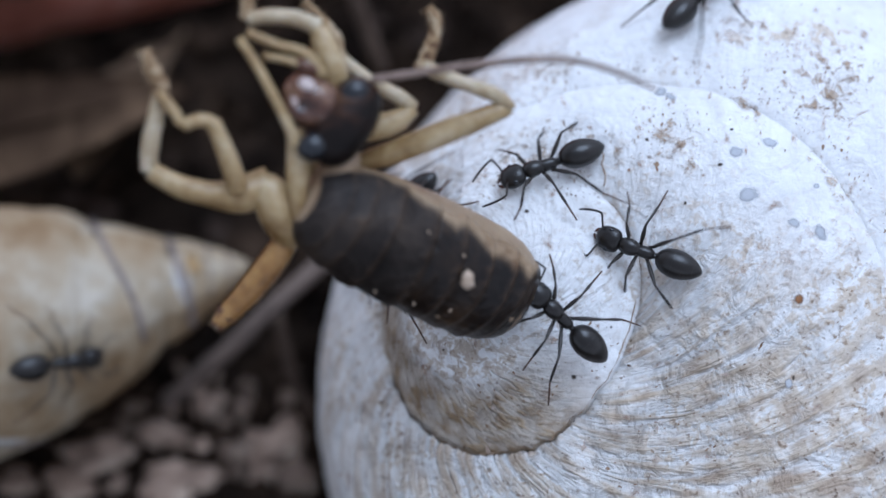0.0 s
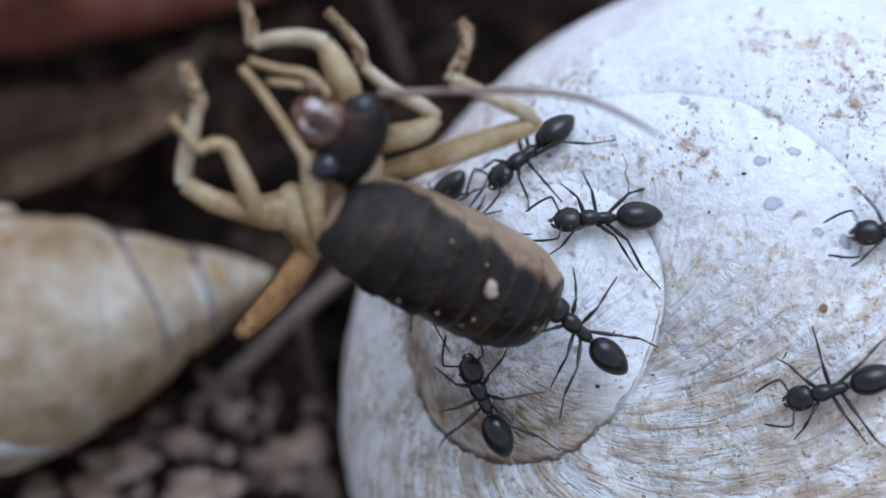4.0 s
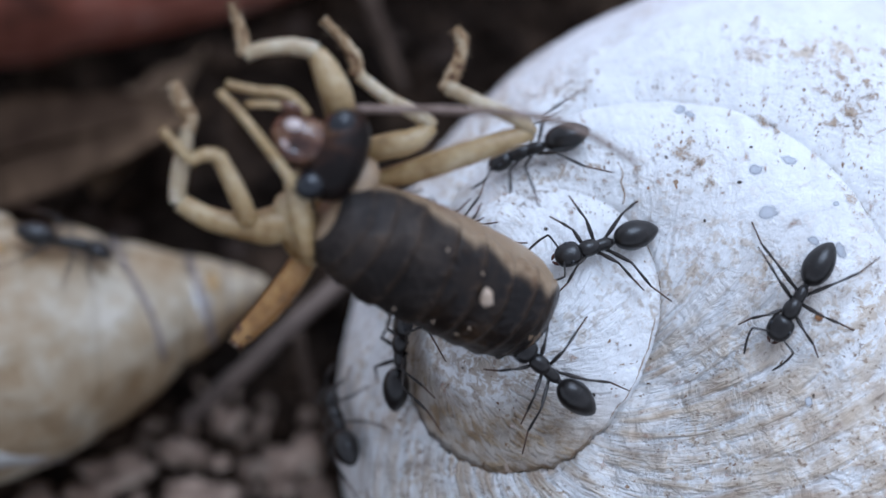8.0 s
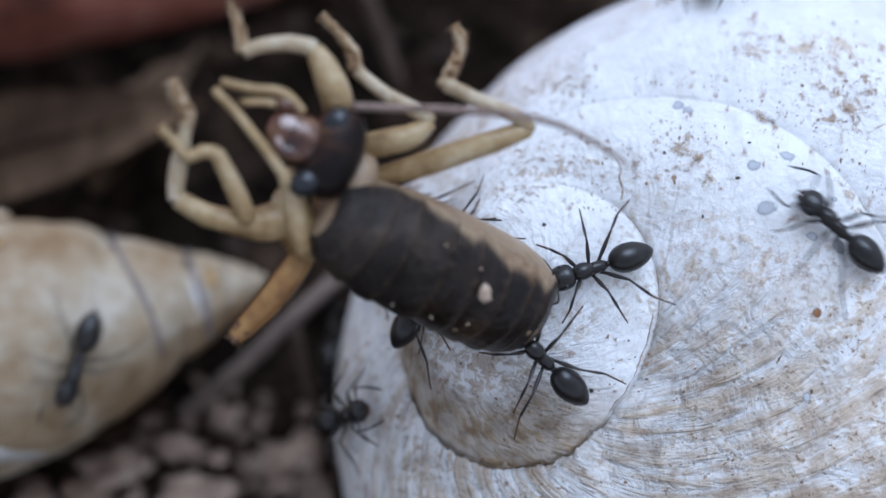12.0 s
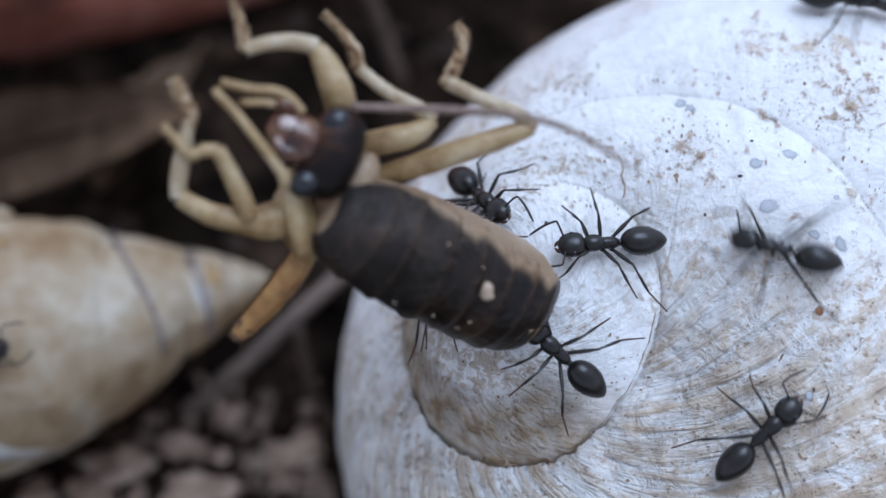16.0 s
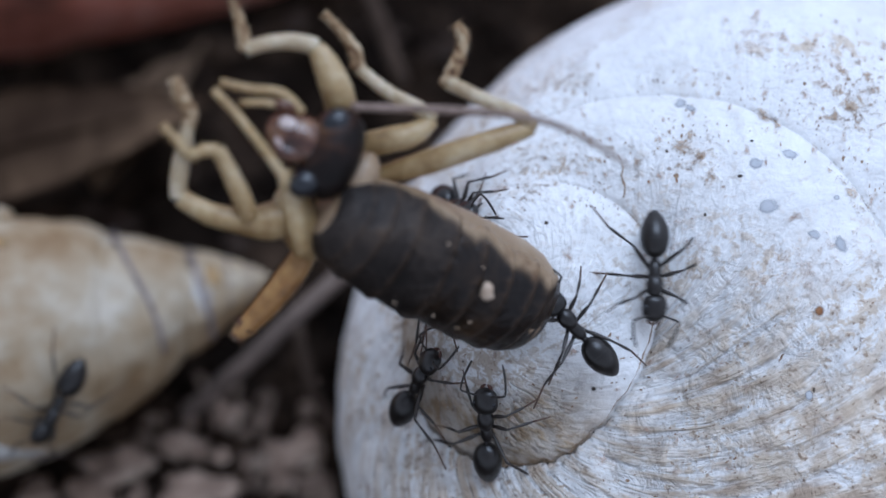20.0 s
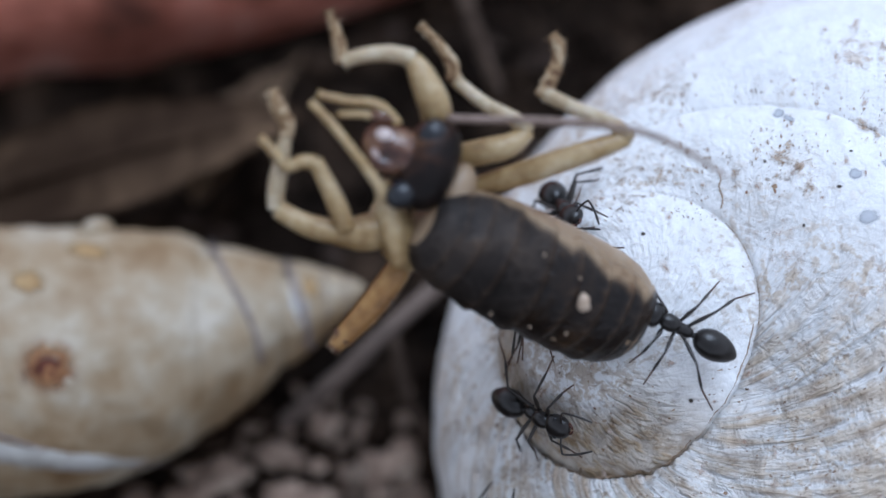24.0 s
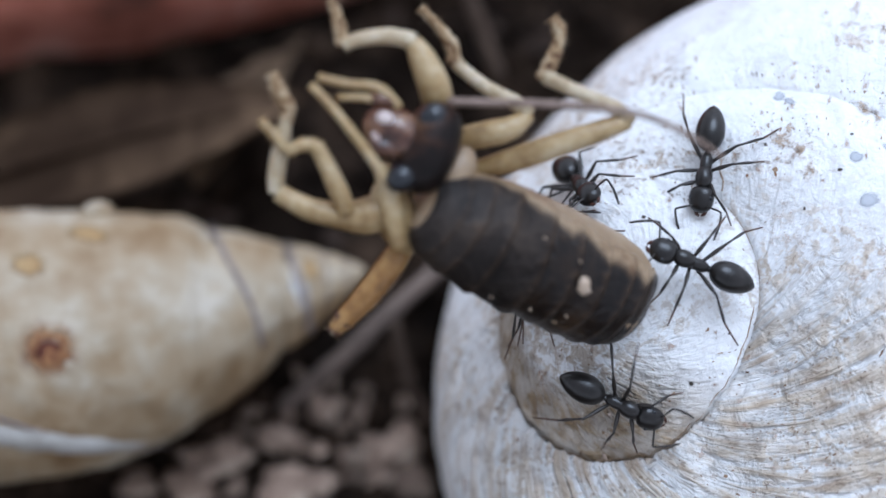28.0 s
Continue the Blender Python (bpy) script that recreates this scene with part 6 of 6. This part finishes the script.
def swing(ob, at, rows):
    """Keys a part round the place at (millimetres in its own thing): rows of seconds, turn about x, y, z in degrees, shift in x, y, z."""
    home, pivot = ob.matrix_basis.copy(), Matrix.Translation(Vector(at) * MM)
    walk(ob, [(t, home @ Matrix.Translation(Vector(shift) * MM) @ pivot @ pose(0, 0, 0, *turn) @ pivot.inverted()) for t, turn, shift in rows])


def motions():
    for ant, (label, rows) in zip(ANTS, ANT_PATHS):
        ant["label"] = label
        crawl(ant, rows, *((8.0, 0.62) if ant == first_ant else (0.0, 0.0)))  # the first rears up at the tail
    # the prey still stirs at first, then lies quiet
    swing(prey_head, HEAD_PIVOT, [(0, (0, 0, -10), (0.85, 0.5, 0)), (1, (0, 0, -8), (0.95, 0.55, 0)), (2, (0, 0, 4), (0.8, 0.5, 0)), (3, (0, 0, -6), (0.7, 0.4, 0)),
                                  (5.5, (0, 0, 0), (0.3, 0.2, 0)), (8, (0, 0, 0), (0.2, 0.15, 0)), (11, (0, 0, 0), (0.12, 0.1, 0)), (15, (0, 0, 0), (0.03, 0.02, 0)), (18, (0, 0, 0), (0, 0, 0)), (28, (0, 0, 0), (0, 0, 0))])
    swing(prey_antenna, ANTENNA_PIVOT, [(0, (0, 0, 20), (0, 0, 0)), (0.5, (0, 0, 16), (0, 0, 0)), (1, (0, 0, 12), (0, 0, 0)), (1.5, (0, 0, 12), (0, 0, 0)), (2, (0, 0, 16), (0, 0, 0)), (2.4, (0, 0, 8), (0, 0, 0)),
                                        (3, (0, 0, 9), (0, 0, 0)), (5.5, (0, 0, 3), (0, 0, 0)), (8, (0, 0, 1), (0, 0, 0)), (12, (0, 0, 0), (0, 0, 0)), (28, (0, 0, 0), (0, 0, 0))])
    calm = [(5.5, (0, 0, 0), (0.05, 0.08, 0)), (8, (0, 0, 0), (0, 0.05, 0)), (14, (0, 0, 0), (0, 0, 0)), (28, (0, 0, 0), (0, 0, 0))]
    swing(prey_legs["mid_left"], (0, 0, 0), [(0, (0, 0, 0), (-0.3, 0.5, 0)), (1, (0, 0, -4), (0, 0.35, 0)), (3, (0, 0, -4), (0, 0.3, 0))] + calm)
    swing(prey_legs["fore_right"], (0, 0, 0), [(0, (0, 0, -9), (0.35, 0.15, 0)), (1, (0, 0, -2), (0.1, 0, 0)), (3, (0, 0, -2), (0.1, 0, 0))] + calm)
    swing(prey_legs["fore_left"], (0, 0, 0), [(0, (0, 0, -4), (0.3, 0.5, 0)), (0.3, (0, 0, -4), (0.3, 0.5, 0)), (0.7, (0, 0, -45), (0.5, 0.3, 0)), (1, (0, 0, -68), (0.5, 0.2, 0)), (1.4, (0, 0, -50), (0.5, 0.2, 0)),
                                              (2, (0, 0, -68), (0.5, 0.2, 0)), (2.5, (0, 0, -50), (0.4, 0.2, 0)), (3, (0, 0, -8), (0.1, 0.1, 0))] + calm)
    swing(prey_legs["hind_right"], (0, 0, 0), [(0, (0, 0, 3), (0, 0, 0)), (1, (0, 0, 0), (0, 0, 0)), (3, (0, 0, 0), (0, 0, 0))] + calm)


motions()
